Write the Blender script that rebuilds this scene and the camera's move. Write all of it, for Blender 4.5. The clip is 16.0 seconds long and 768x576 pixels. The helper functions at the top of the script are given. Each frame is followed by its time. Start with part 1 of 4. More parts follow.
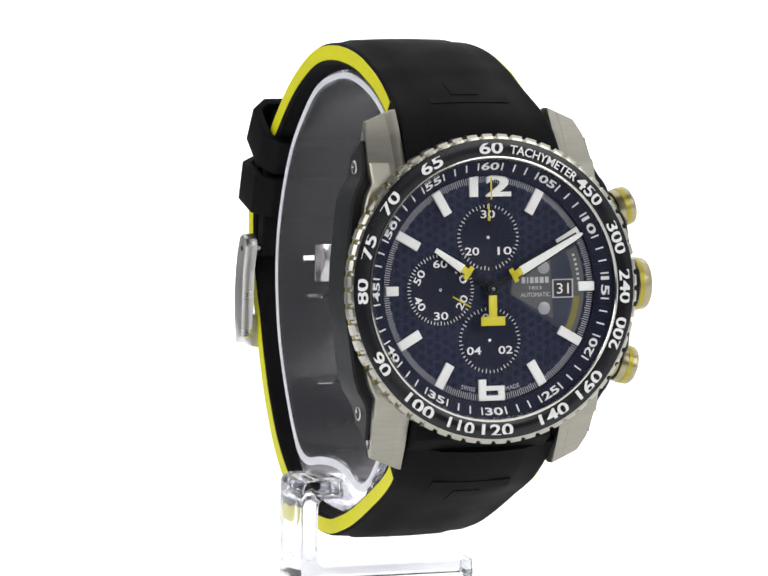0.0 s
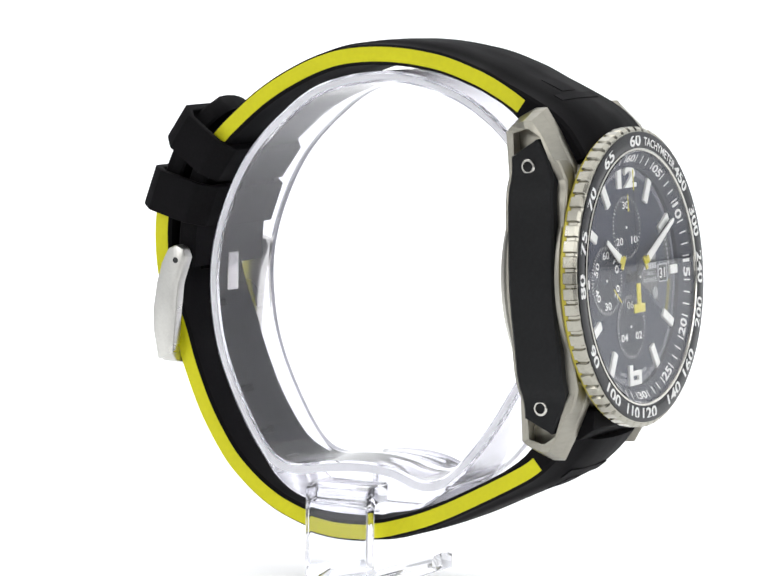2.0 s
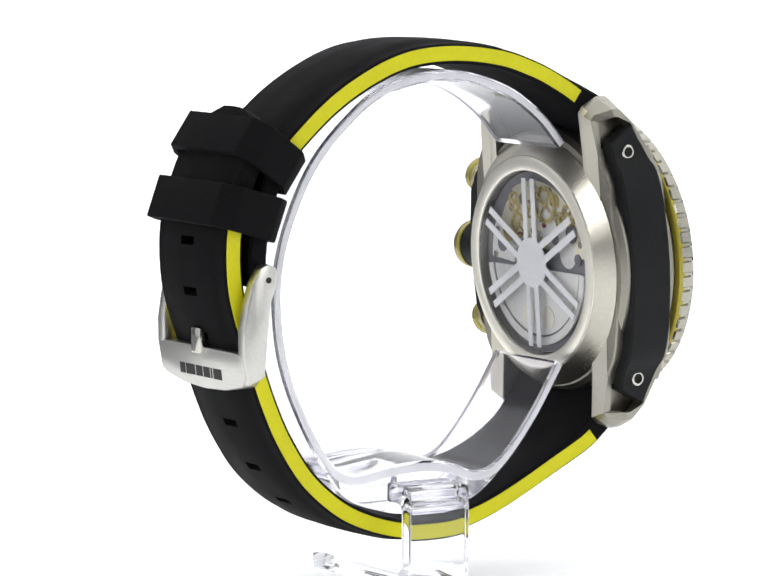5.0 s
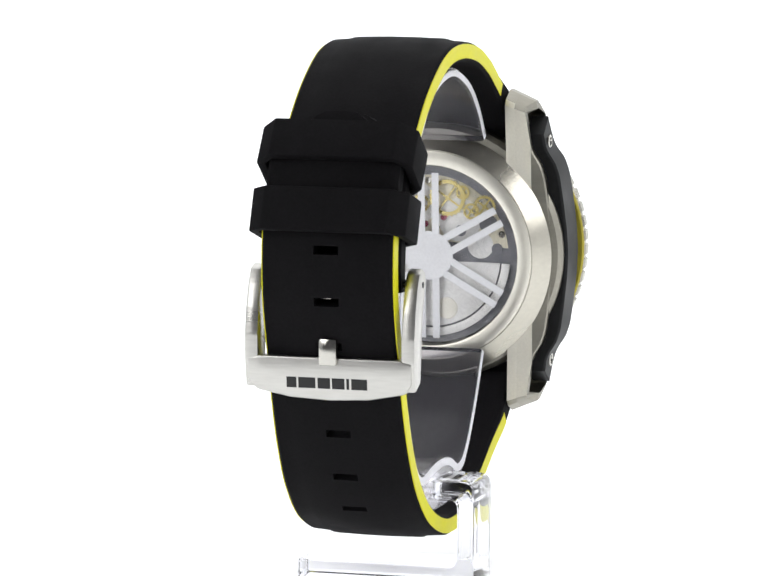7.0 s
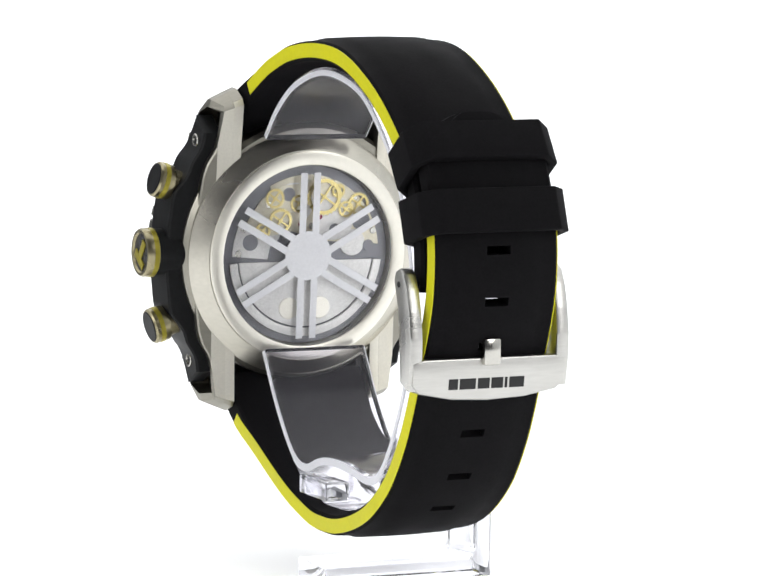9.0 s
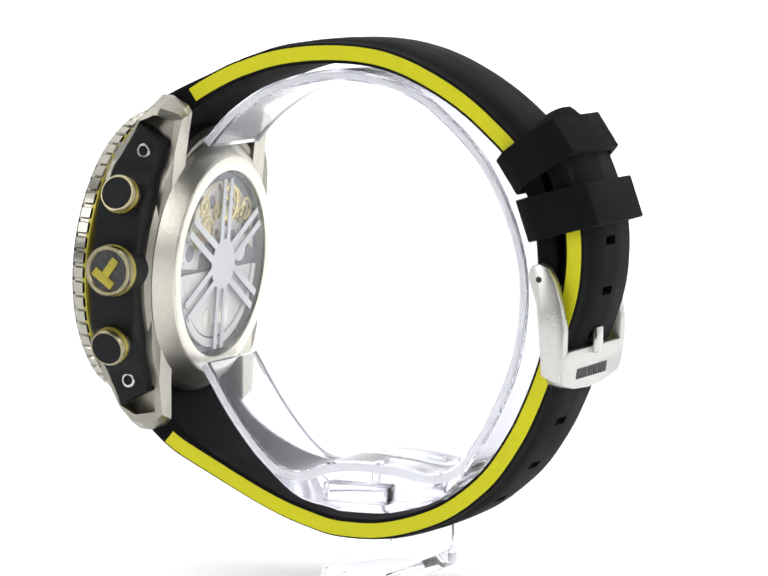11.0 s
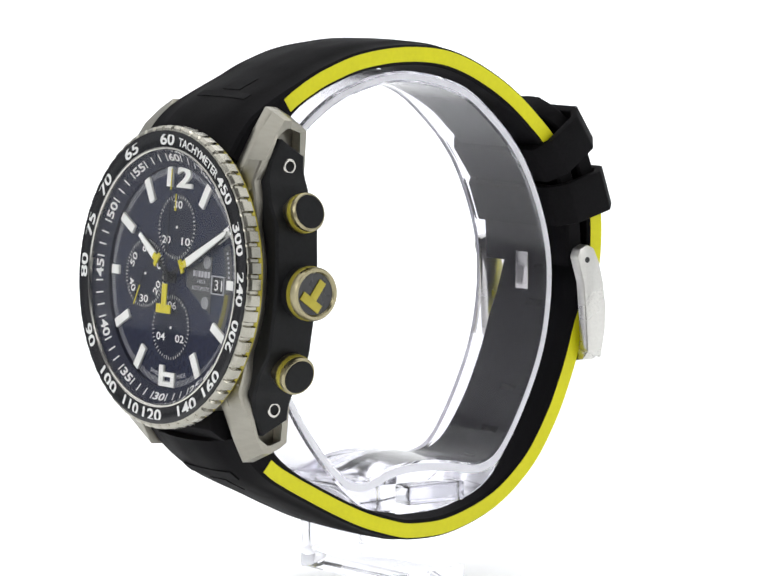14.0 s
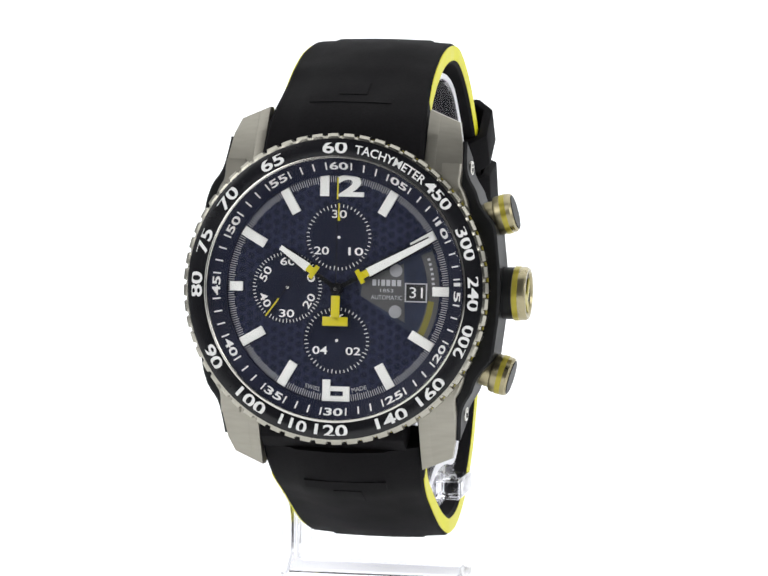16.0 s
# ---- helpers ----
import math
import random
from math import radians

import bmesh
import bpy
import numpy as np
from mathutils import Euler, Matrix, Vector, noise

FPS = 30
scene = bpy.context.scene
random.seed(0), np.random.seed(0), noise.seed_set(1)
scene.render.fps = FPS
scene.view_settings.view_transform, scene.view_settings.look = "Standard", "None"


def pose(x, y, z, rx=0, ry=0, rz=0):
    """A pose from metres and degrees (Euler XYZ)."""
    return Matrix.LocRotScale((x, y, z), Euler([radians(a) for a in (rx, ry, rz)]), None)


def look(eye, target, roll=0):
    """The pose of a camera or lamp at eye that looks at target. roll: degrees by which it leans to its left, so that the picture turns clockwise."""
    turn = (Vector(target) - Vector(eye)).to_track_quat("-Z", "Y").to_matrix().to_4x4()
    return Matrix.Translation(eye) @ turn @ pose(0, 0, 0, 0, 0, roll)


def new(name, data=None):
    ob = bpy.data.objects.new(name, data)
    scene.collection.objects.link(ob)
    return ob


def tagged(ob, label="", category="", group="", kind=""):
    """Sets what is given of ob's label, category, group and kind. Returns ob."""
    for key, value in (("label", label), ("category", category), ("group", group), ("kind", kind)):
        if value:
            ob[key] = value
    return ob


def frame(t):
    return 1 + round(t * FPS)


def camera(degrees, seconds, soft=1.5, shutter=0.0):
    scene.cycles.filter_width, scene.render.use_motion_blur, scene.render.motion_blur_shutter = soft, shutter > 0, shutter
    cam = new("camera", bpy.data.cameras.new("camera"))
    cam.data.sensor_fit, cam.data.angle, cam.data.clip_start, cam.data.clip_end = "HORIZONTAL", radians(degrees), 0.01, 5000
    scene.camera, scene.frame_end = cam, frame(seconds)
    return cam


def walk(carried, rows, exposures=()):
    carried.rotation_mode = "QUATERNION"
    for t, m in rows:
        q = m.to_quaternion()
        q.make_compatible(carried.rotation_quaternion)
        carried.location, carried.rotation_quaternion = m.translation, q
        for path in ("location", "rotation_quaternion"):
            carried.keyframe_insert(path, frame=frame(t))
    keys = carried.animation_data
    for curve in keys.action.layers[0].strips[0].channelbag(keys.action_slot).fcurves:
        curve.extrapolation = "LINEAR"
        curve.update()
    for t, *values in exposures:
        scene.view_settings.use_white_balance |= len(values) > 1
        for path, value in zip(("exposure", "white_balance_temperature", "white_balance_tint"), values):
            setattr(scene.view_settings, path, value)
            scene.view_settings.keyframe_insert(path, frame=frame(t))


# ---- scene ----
cam = camera(10.936, 16.0, soft=1.6)

# ---- camera: it stands still, a long lens looking slightly down ----
FLOOR = 0.1075          # eye height over the table, metres
EYE = pose(0, -0.6136, FLOOR) @ pose(0, 0, 0, 0, 0, 0.0576) @ pose(0, 0, 0, -5.826) @ pose(0, 0, 0, 0, -0.5006) @ pose(0, 0, 0, 90)
walk(cam, [(0.0, EYE), (16.0, EYE)], exposures=[(0.0, 0.0), (16.0, 0.0)])

# ---- light: a white studio with softboxes over and beside the turntable ----
world = bpy.data.worlds.new("world")
scene.world = world
world.use_nodes = True
world.node_tree.nodes["Background"].inputs[0].default_value = (0.9, 0.93, 1.0, 1)
world.node_tree.nodes["Background"].inputs[1].default_value = 0.1


def softbox(name, eye, target, w, h, watts, colour=(1, 1, 1)):
    lamp = bpy.data.lights.new(name, "AREA")
    lamp.shape, lamp.size, lamp.size_y, lamp.energy, lamp.color = "RECTANGLE", w, h, watts, colour
    ob = new(name, lamp)
    ob.matrix_world = look(eye, target)
    return ob


softbox("softbox_top", (0, 0.95, 1.45), (0, 0.95, 0), 4.0, 2.7, 46, (0.98, 0.99, 1.0))
softbox("softbox_left", (-1.15, -0.95, 0.75), (0, 0, 0.05), 0.8, 0.9, 8)
softbox("softbox_right", (1.15, -0.95, 0.75), (0, 0, 0.05), 0.8, 0.9, 8)


# ---- materials ----
def material(name, base, rough=0.5, metal=0.0, vary=0.15, grain=900.0, stain=60.0, bump=0.0, bump_scale=None, spec=0.5,
             stretch=(1, 1, 1), trans=0.0, ior=1.5, rough_vary=0.08, coat=0.0):
    m = bpy.data.materials.new(name)
    m.use_nodes = True
    nt = m.node_tree
    b = nt.nodes["Principled BSDF"]
    b.inputs["Metallic"].default_value = metal
    b.inputs["Specular IOR Level"].default_value = spec
    b.inputs["Transmission Weight"].default_value = trans
    b.inputs["IOR"].default_value = ior
    b.inputs["Coat Weight"].default_value = coat
    tc = nt.nodes.new("ShaderNodeTexCoord")
    mp = nt.nodes.new("ShaderNodeMapping")
    mp.inputs["Scale"].default_value = stretch
    nt.links.new(tc.outputs["Object"], mp.inputs["Vector"])
    fine = nt.nodes.new("ShaderNodeTexNoise")
    fine.inputs["Scale"].default_value, fine.inputs["Detail"].default_value = grain, 4
    wide = nt.nodes.new("ShaderNodeTexNoise")
    wide.inputs["Scale"].default_value, wide.inputs["Detail"].default_value = stain, 3
    for n in (fine, wide):
        nt.links.new(mp.outputs["Vector"], n.inputs["Vector"])
    mix = nt.nodes.new("ShaderNodeMath")
    mix.operation = "ADD"
    nt.links.new(fine.outputs["Fac"], mix.inputs[0])
    nt.links.new(wide.outputs["Fac"], mix.inputs[1])
    ramp = nt.nodes.new("ShaderNodeMapRange")
    ramp.inputs["From Min"].default_value, ramp.inputs["From Max"].default_value = 0.6, 1.4
    ramp.inputs["To Min"].default_value, ramp.inputs["To Max"].default_value = 1 - vary, 1 + vary
    nt.links.new(mix.outputs[0], ramp.inputs["Value"])
    col = nt.nodes.new("ShaderNodeVectorMath")
    col.operation = "SCALE"
    col.inputs[0].default_value = base
    nt.links.new(ramp.outputs[0], col.inputs["Scale"])
    nt.links.new(col.outputs[0], b.inputs["Base Color"])
    rr = nt.nodes.new("ShaderNodeMapRange")
    rr.inputs["From Min"].default_value, rr.inputs["From Max"].default_value = 0.3, 0.7
    rr.inputs["To Min"].default_value, rr.inputs["To Max"].default_value = max(rough - rough_vary, 0), rough + rough_vary
    nt.links.new(wide.outputs["Fac"], rr.inputs["Value"])
    nt.links.new(rr.outputs[0], b.inputs["Roughness"])
    if bump:
        bn = nt.nodes.new("ShaderNodeBump")
        bn.inputs["Strength"].default_value, bn.inputs["Distance"].default_value = bump, 0.0002
        src = fine
        if bump_scale:
            src = nt.nodes.new("ShaderNodeTexNoise")
            src.inputs["Scale"].default_value = bump_scale
            nt.links.new(mp.outputs["Vector"], src.inputs["Vector"])
        nt.links.new(src.outputs["Fac"], bn.inputs["Height"])
        nt.links.new(bn.outputs[0], b.inputs["Normal"])
    return m


PAPER = material("white_paper", (0.86, 0.87, 0.88), 0.7, vary=0.01, grain=300, stain=3, spec=0.2)
GLOWSHEET = material("glowing_white_sheet", (0.86, 0.87, 0.88), 0.7, vary=0.01, grain=300, stain=3, spec=0.2)
# emission is added so the ground stays white and free of shadow
GLOWSHEET.node_tree.nodes["Principled BSDF"].inputs["Emission Color"].default_value = (1.0, 1.0, 1.0, 1)
GLOWSHEET.node_tree.nodes["Principled BSDF"].inputs["Emission Strength"].default_value = 0.42
STUDIO = material("grey_studio_paint", (0.22, 0.22, 0.23), 0.8, vary=0.05, grain=40, stain=2)
RUBBER = material("black_rubber", (0.0066, 0.0062, 0.0070), 0.72, vary=0.3, grain=2500, stain=120, bump=0.12, spec=0.06)
RUBBER_IN = material("black_rubber_lining", (0.012, 0.012, 0.013), 0.5, vary=0.2, grain=1500, stain=120, bump=0.1, spec=0.3)
YELLOW = material("yellow_rubber", (0.66, 0.63, 0.006), 0.5, vary=0.06, grain=1500, stain=150, spec=0.3, bump=0.05)
YELLOW_PAINT = material("yellow_lacquer", (0.62, 0.53, 0.01), 0.35, vary=0.05, grain=1500, stain=150)
YELLOW_METAL = material("yellow_anodised_metal", (0.40, 0.34, 0.04), 0.35, metal=0.45, vary=0.1, grain=1500, stain=150)
STEEL = material("satin_steel", (0.33, 0.315, 0.27), 0.40, metal=1.0, vary=0.08, grain=1800, stain=90, bump=0.08, stretch=(0.15, 1, 1))
BEZELSTEEL = material("notched_bezel_steel", (0.40, 0.385, 0.33), 0.24, metal=1.0, vary=0.08, grain=1800, stain=90, bump=0.05)
BACKSTEEL = material("satin_back_steel", (0.58, 0.555, 0.485), 0.3, metal=1.0, vary=0.08, grain=1800, stain=90, bump=0.08, stretch=(0.15, 1, 1))
POLISHED = material("polished_steel", (0.58, 0.565, 0.52), 0.18, metal=1.0, vary=0.05, grain=1200, stain=80, bump=0.02)
BRIGHT = material("bright_back_steel", (0.88, 0.85, 0.76), 0.4, metal=1.0, vary=0.04, grain=1200, stain=80)
BUCKLE = material("brushed_buckle_steel", (0.58, 0.57, 0.54), 0.3, metal=1.0, vary=0.08, grain=2600, stain=120, bump=0.1, stretch=(0.12, 1, 1))
PLATE = material("black_coated_steel", (0.012, 0.0123, 0.013), 0.45, vary=0.25, grain=1800, stain=90, bump=0.06, spec=0.12)
INSERT = material("black_bezel_enamel", (0.008, 0.008, 0.010), 0.22, vary=0.2, grain=1500, stain=90, spec=0.35)
FLANGE = material("navy_flange", (0.008, 0.010, 0.026), 0.45, vary=0.2, grain=1500, stain=90, spec=0.2)
WHITE = material("white_lacquer", (0.80, 0.80, 0.78), 0.5, vary=0.04, grain=2500, stain=200, spec=0.3)
LUME = material("pale_lume", (0.84, 0.84, 0.80), 0.6, vary=0.05, grain=4000, stain=300, spec=0.2)
GREYINK = material("grey_print", (0.45, 0.45, 0.47), 0.5, vary=0.05)
BLACKINK = material("black_engraving", (0.012, 0.012, 0.012), 0.6, vary=0.1)
SKELETON = material("grey_skeleton_plate", (0.085, 0.085, 0.085), 0.45, vary=0.12, grain=1500, stain=200, metal=0.3)
BLUEGLASS = material("blue_grey_movement_plate", (0.012, 0.018, 0.040), 0.35, vary=0.4, grain=500, stain=250)
MOVEMENT = material("rhodium_movement", (0.86, 0.85, 0.83), 0.45, metal=0.25, vary=0.15, grain=2500, stain=180, bump=0.1)
MOVEDARK = material("dark_movement_base", (0.25, 0.25, 0.275), 0.45, metal=0.4, vary=0.3, grain=600, stain=200)
CHAMPAGNE = material("champagne_steel", (0.36, 0.32, 0.20), 0.3, metal=1.0, vary=0.1, grain=1500, stain=200)
GOLD = material("gilt_wheel", (0.74, 0.62, 0.26), 0.3, metal=1.0, vary=0.1, grain=1500, stain=200)
RUBY = material("ruby_jewel", (0.30, 0.03, 0.08), 0.2, vary=0.1)
SPOKE = material("silver_print_on_glass", (0.84, 0.84, 0.87), 0.45, vary=0.06, grain=2500, stain=150, spec=0.4)
ACRYLIC = material("clear_acrylic", (0.86, 0.86, 0.90), 0.015, vary=0.004, grain=200, stain=60, trans=1.0, ior=1.49, rough_vary=0.012)
CUFF_CLEAR = material("worn_clear_acrylic", (0.93, 0.92, 0.98), 0.1, vary=0.03, grain=600, stain=90, trans=0.975, ior=1.2, rough_vary=0.03)
CRYSTAL = material("sapphire_crystal", (0.99, 0.99, 1.0), 0.005, vary=0.002, trans=1.0, ior=1.28, rough_vary=0.004)

COUNTER = material("navy_counter", (0.013, 0.0155, 0.030), 0.5, vary=0.15, grain=1500, stain=150, spec=0.12)
SCREWGREY = material("pale_grey_screw", (0.30, 0.30, 0.31), 0.4, metal=0.4, vary=0.1, grain=1800, stain=300)


def carbon():
    """Dark navy dial with a fine honeycomb grain."""
    m = material("navy_honeycomb_dial", (0.021, 0.0245, 0.047), 0.5, vary=0.2, grain=900, stain=150, spec=0.1)
    nt = m.node_tree
    b = nt.nodes["Principled BSDF"]
    tc = nt.nodes["Texture Coordinate"]
    sep = nt.nodes.new("ShaderNodeSeparateXYZ")
    nt.links.new(tc.outputs["Object"], sep.inputs[0])

    def scaled(out, k):
        n = nt.nodes.new("ShaderNodeMath")
        n.operation = "MULTIPLY"
        n.inputs[1].default_value = k
        nt.links.new(out, n.inputs[0])
        return n.outputs[0]
    total = None
    for ang in (0, 60, 120):                      # three waves cross into a honeycomb of 1.4 mm cells
        k = 2 * math.pi / (0.0014 * 0.866)
        s = nt.nodes.new("ShaderNodeMath")
        s.operation = "ADD"
        nt.links.new(scaled(sep.outputs["X"], k * math.cos(radians(ang))), s.inputs[0])
        nt.links.new(scaled(sep.outputs["Z"], k * math.sin(radians(ang))), s.inputs[1])
        c = nt.nodes.new("ShaderNodeMath")
        c.operation = "COSINE"
        nt.links.new(s.outputs[0], c.inputs[0])
        if total is None:
            total = c.outputs[0]
        else:
            n = nt.nodes.new("ShaderNodeMath")
            n.operation = "ADD"
            nt.links.new(total, n.inputs[0])
            nt.links.new(c.outputs[0], n.inputs[1])
            total = n.outputs[0]
    ch = nt.nodes.new("ShaderNodeMapRange")
    ch.inputs["From Min"].default_value, ch.inputs["From Max"].default_value = -1.1, 0.6
    ch.inputs["To Min"].default_value, ch.inputs["To Max"].default_value = 1.2, 0.66
    nt.links.new(total, ch.inputs["Value"])
    bn = nt.nodes.new("ShaderNodeBump")
    bn.inputs["Strength"].default_value, bn.inputs["Distance"].default_value = 0.3, 0.0001
    nt.links.new(ch.outputs[0], bn.inputs["Height"])
    nt.links.new(bn.outputs[0], b.inputs["Normal"])
    mx = nt.nodes.new("ShaderNodeMix")
    mx.data_type, mx.blend_type = "RGBA", "MULTIPLY"
    mx.inputs["Factor"].default_value = 0.9
    src = b.inputs["Base Color"].links[0].from_socket
    nt.links.new(src, mx.inputs["A"])
    nt.links.new(ch.outputs[0], mx.inputs["B"])
    nt.links.new(mx.outputs["Result"], b.inputs["Base Color"])
    return m


# lighter copy of the case steel: light on the lug undersides, put into the colour
LITSTEEL = material("lit_steel_underside", (0.80, 0.77, 0.68), 0.6, metal=1.0, vary=0.06, grain=3000, stain=120, bump=0.05)
CREAM = material("cream_gilt_bridge", (0.80, 0.75, 0.60), 0.4, metal=0.35, vary=0.15, grain=2200, stain=260, bump=0.08)
CROWNGREY = material("dark_grey_crown_enamel", (0.032, 0.032, 0.034), 0.3, vary=0.15, grain=1500, stain=200)
DIAL = carbon()

# ---- frames of reference: millimetres of the watch, and of its dial ----
MW = Matrix.Translation((0, 0, FLOOR)) @ Matrix.Scale(0.001, 4)
CASE = Vector((0.75, -33.8, -59.2))     # centre of the case
MD = MW @ Matrix.Translation(CASE) @ pose(0, 0, 0, 90 - 4.1)
MF = MD @ Matrix.Translation((0, 0, -0.3))    # bezel and crystal
MI = MD @ Matrix.Translation((0, 0, 1.2))     # dial, flange and their hands
MB = MD @ Matrix.Translation((0.5, -0.4, -0.29)) @ Matrix.Diagonal((1, 1, 0.92, 1))    # shallow display back


def part(name, bm, mat, parent, label="", m=MW, sharp=32, kind=""):
    """One bmesh as one mesh object under a thing or a part."""
    bm.transform(m)
    bmesh.ops.recalc_face_normals(bm, faces=bm.faces)
    for f in bm.faces:
        f.smooth = True
    lim = radians(sharp)
    for e in bm.edges:
        if len(e.link_faces) == 2 and e.calc_face_angle(0) > lim:
            e.smooth = False
    me = bpy.data.meshes.new(name)
    bm.to_mesh(me)
    bm.free()
    me.materials.append(mat)
    ob = new(name, me)
    ob.parent = parent
    return tagged(ob, label=label, kind=kind)


def lathe(profile, n=128, close=True):
    """A ring or disc turned about Z from points (r, z)."""
    bm = bmesh.new()
    rings = []
    for r, z in profile:
        if r < 1e-6:
            rings.append([bm.verts.new((0, 0, z))])
        else:
            rings.append([bm.verts.new((r * math.cos(2 * math.pi * k / n), r * math.sin(2 * math.pi * k / n), z)) for k in range(n)])
    pairs = list(zip(rings, rings[1:] + rings[:1]))
    for a, b in pairs if close else pairs[:-1]:
        for k in range(n):
            j = (k + 1) % n
            if len(a) == 1 and len(b) == 1:
                break
            if len(a) == 1:
                bm.faces.new((a[0], b[k], b[j]))
            elif len(b) == 1:
                bm.faces.new((a[k], a[j], b[0]))
            else:
                bm.faces.new((a[k], a[j], b[j], b[k]))
    return bm


def prism(poly, z0, z1, bevel=0.0, seg=2):
    """A polygon in XY drawn out from z0 to z1, with eased edges."""
    bm = bmesh.new()
    lo = [bm.verts.new((x, y, z0)) for x, y in poly]
    hi = [bm.verts.new((x, y, z1)) for x, y in poly]
    n = len(poly)
    bm.faces.new(lo[::-1])
    bm.faces.new(hi)
    for k in range(n):
        bm.faces.new((lo[k], lo[(k + 1) % n], hi[(k + 1) % n], hi[k]))
    if bevel:
        bmesh.ops.recalc_face_normals(bm, faces=bm.faces)
        bmesh.ops.bevel(bm, geom=bm.edges[:], offset=bevel, segments=seg, profile=0.5, affect="EDGES", clamp_overlap=True)
    return bm


def block(x0, x1, y0, y1, z0, z1, bevel=0.0, seg=2):
    return prism([(x0, y0), (x1, y0), (x1, y1), (x0, y1)], z0, z1, bevel, seg)


def merge(*bms):
    out = bms[0]
    for b in bms[1:]:
        me = bpy.data.meshes.new("tmp")
        b.to_mesh(me)
        b.free()
        out.from_mesh(me)
        bpy.data.meshes.remove(me)
    return out


def turned(bm, m):
    bm.transform(m)
    return bm


def disc(r, z0, z1, ease=0.0, n=48):
    if ease:
        return lathe([(0, z0), (r - ease, z0), (r, z0 + ease), (r, z1 - ease), (r - ease, z1), (0, z1)], n, False)
    return lathe([(0, z0), (r, z0), (r, z1), (0, z1)], n, False)


def lettering(body, height, width=None, thick=0.05, weight=0.0):
    """Raised lettering, centred, of that height and width in millimetres."""
    cu = bpy.data.curves.new("tmp", "FONT")
    cu.body, cu.size, cu.extrude, cu.offset, cu.resolution_u = body, 1.0, 0.02, weight, 3
    ob = new("tmp", cu)
    bpy.context.view_layer.update()
    me = bpy.data.meshes.new_from_object(ob.evaluated_get(bpy.context.evaluated_depsgraph_get()))
    bpy.data.objects.remove(ob)
    bpy.data.curves.remove(cu)
    bm = bmesh.new()
    bm.from_mesh(me)
    bpy.data.meshes.remove(me)
    xs, ys = [v.co.x for v in bm.verts], [v.co.y for v in bm.verts]
    cx, cy = (min(xs) + max(xs)) / 2, (min(ys) + max(ys)) / 2
    sy = height / (max(ys) - min(ys))
    sx = width / (max(xs) - min(xs)) if width else sy * 1.15
    for v in bm.verts:
        v.co = ((v.co.x - cx) * sx, (v.co.y - cy) * sy, v.co.z * thick / 0.04)
    return bm


def at_clock(r, angle, z, lean=0.0, inward=False):
    """A place on the dial: r from the centre, angle clockwise from 12, tops outward or inward; lean tips it with a slope."""
    m = Matrix.Rotation(-radians(angle), 4, "Z") @ Matrix.Translation((0, r, z)) @ Matrix.Rotation(radians(lean), 4, "X")
    return m @ Matrix.Rotation(math.pi, 4, "Z") if inward else m


# ---- the studio ----
def sheet(name, pts, x0, x1, mat, label, thick=0.004):
    """A bent sheet: points (y, z) drawn out across x."""
    bm = bmesh.new()
    top = [(bm.verts.new((x0, y, z)), bm.verts.new((x1, y, z))) for y, z in pts]
    for (a, b), (c, d) in zip(top, top[1:]):
        bm.faces.new((a, b, d, c))
    bmesh.ops.recalc_face_normals(bm, faces=bm.faces)
    if bm.faces[0].normal.z < 0:
        bmesh.ops.reverse_faces(bm, faces=bm.faces)
    low = bmesh.ops.solidify(bm, geom=bm.faces[:], thickness=thick)
    ob = part(name, bm, mat, None, m=Matrix.Identity(4), sharp=60)
    return tagged(ob, label, "backdrop", kind="structure")


SWEEP = [(-0.5, 0.0), (0.0, 0.0), (0.04, 0.0), (1.4, 0.0)] + [(1.4 + 0.6 * math.sin(radians(a)), 0.6 - 0.6 * math.cos(radians(a))) for a in range(10, 91, 10)] + [(2.0, 2.6)]
# widened out of view on the right, so the crystal mirrors a pale haze
backdrop = sheet("backdrop", SWEEP, -0.27, 1.28, GLOWSHEET, "seamless white sweep under the watch with added glow")
for v in backdrop.data.vertices:               # trimmed out of view on one side behind the turntable, so the crystal mirrors dark
    if v.co.x < 0:
        v.co.x = -1.28 if v.co.y < 0.02 else -0.12 - 0.085 * v.co.y


def wall(name, x0, x1, y0, y1, z0, z1, mat, label):
    ob = part(name, block(x0, x1, y0, y1, z0, z1), mat, None, m=Matrix.Identity(4))
    return tagged(ob, label, "wall", kind="structure")


# unseen boards, added and sized for the pale veil they give the crystal
wall("reflector_west", -1.32, -1.3, -1.2, 0.6, 0.0, 1.1, PAPER, "white reflector board beside the turntable")
wall("reflector_east", 1.3, 1.32, -1.2, 1.9, 0.0, 1.1, PAPER, "white reflector board beside the turntable")
wall("wall_south", -2.4, 2.4, -2.6, -2.5, -0.2, 2.8, STUDIO, "plain dark grey studio wall")
wall("wall_west", -2.4, -2.3, -2.5, 2.1, -0.2, 2.8, STUDIO, "plain grey studio wall")
wall("wall_east", 2.3, 2.4, -2.5, 2.1, -0.2, 2.8, STUDIO, "plain grey studio wall")
wall("wall_north", -2.4, 2.4, 2.1, 2.2, -0.2, 2.8, PAPER, "plain white studio wall")
wall("ceiling", -2.4, 2.4, -2.6, 2.2, 2.8, 2.9, STUDIO, "plain grey studio ceiling")
wall("floor", -2.4, 2.4, -2.6, 2.2, -0.1, -0.02, STUDIO, "plain grey studio floor below the paper sweep")


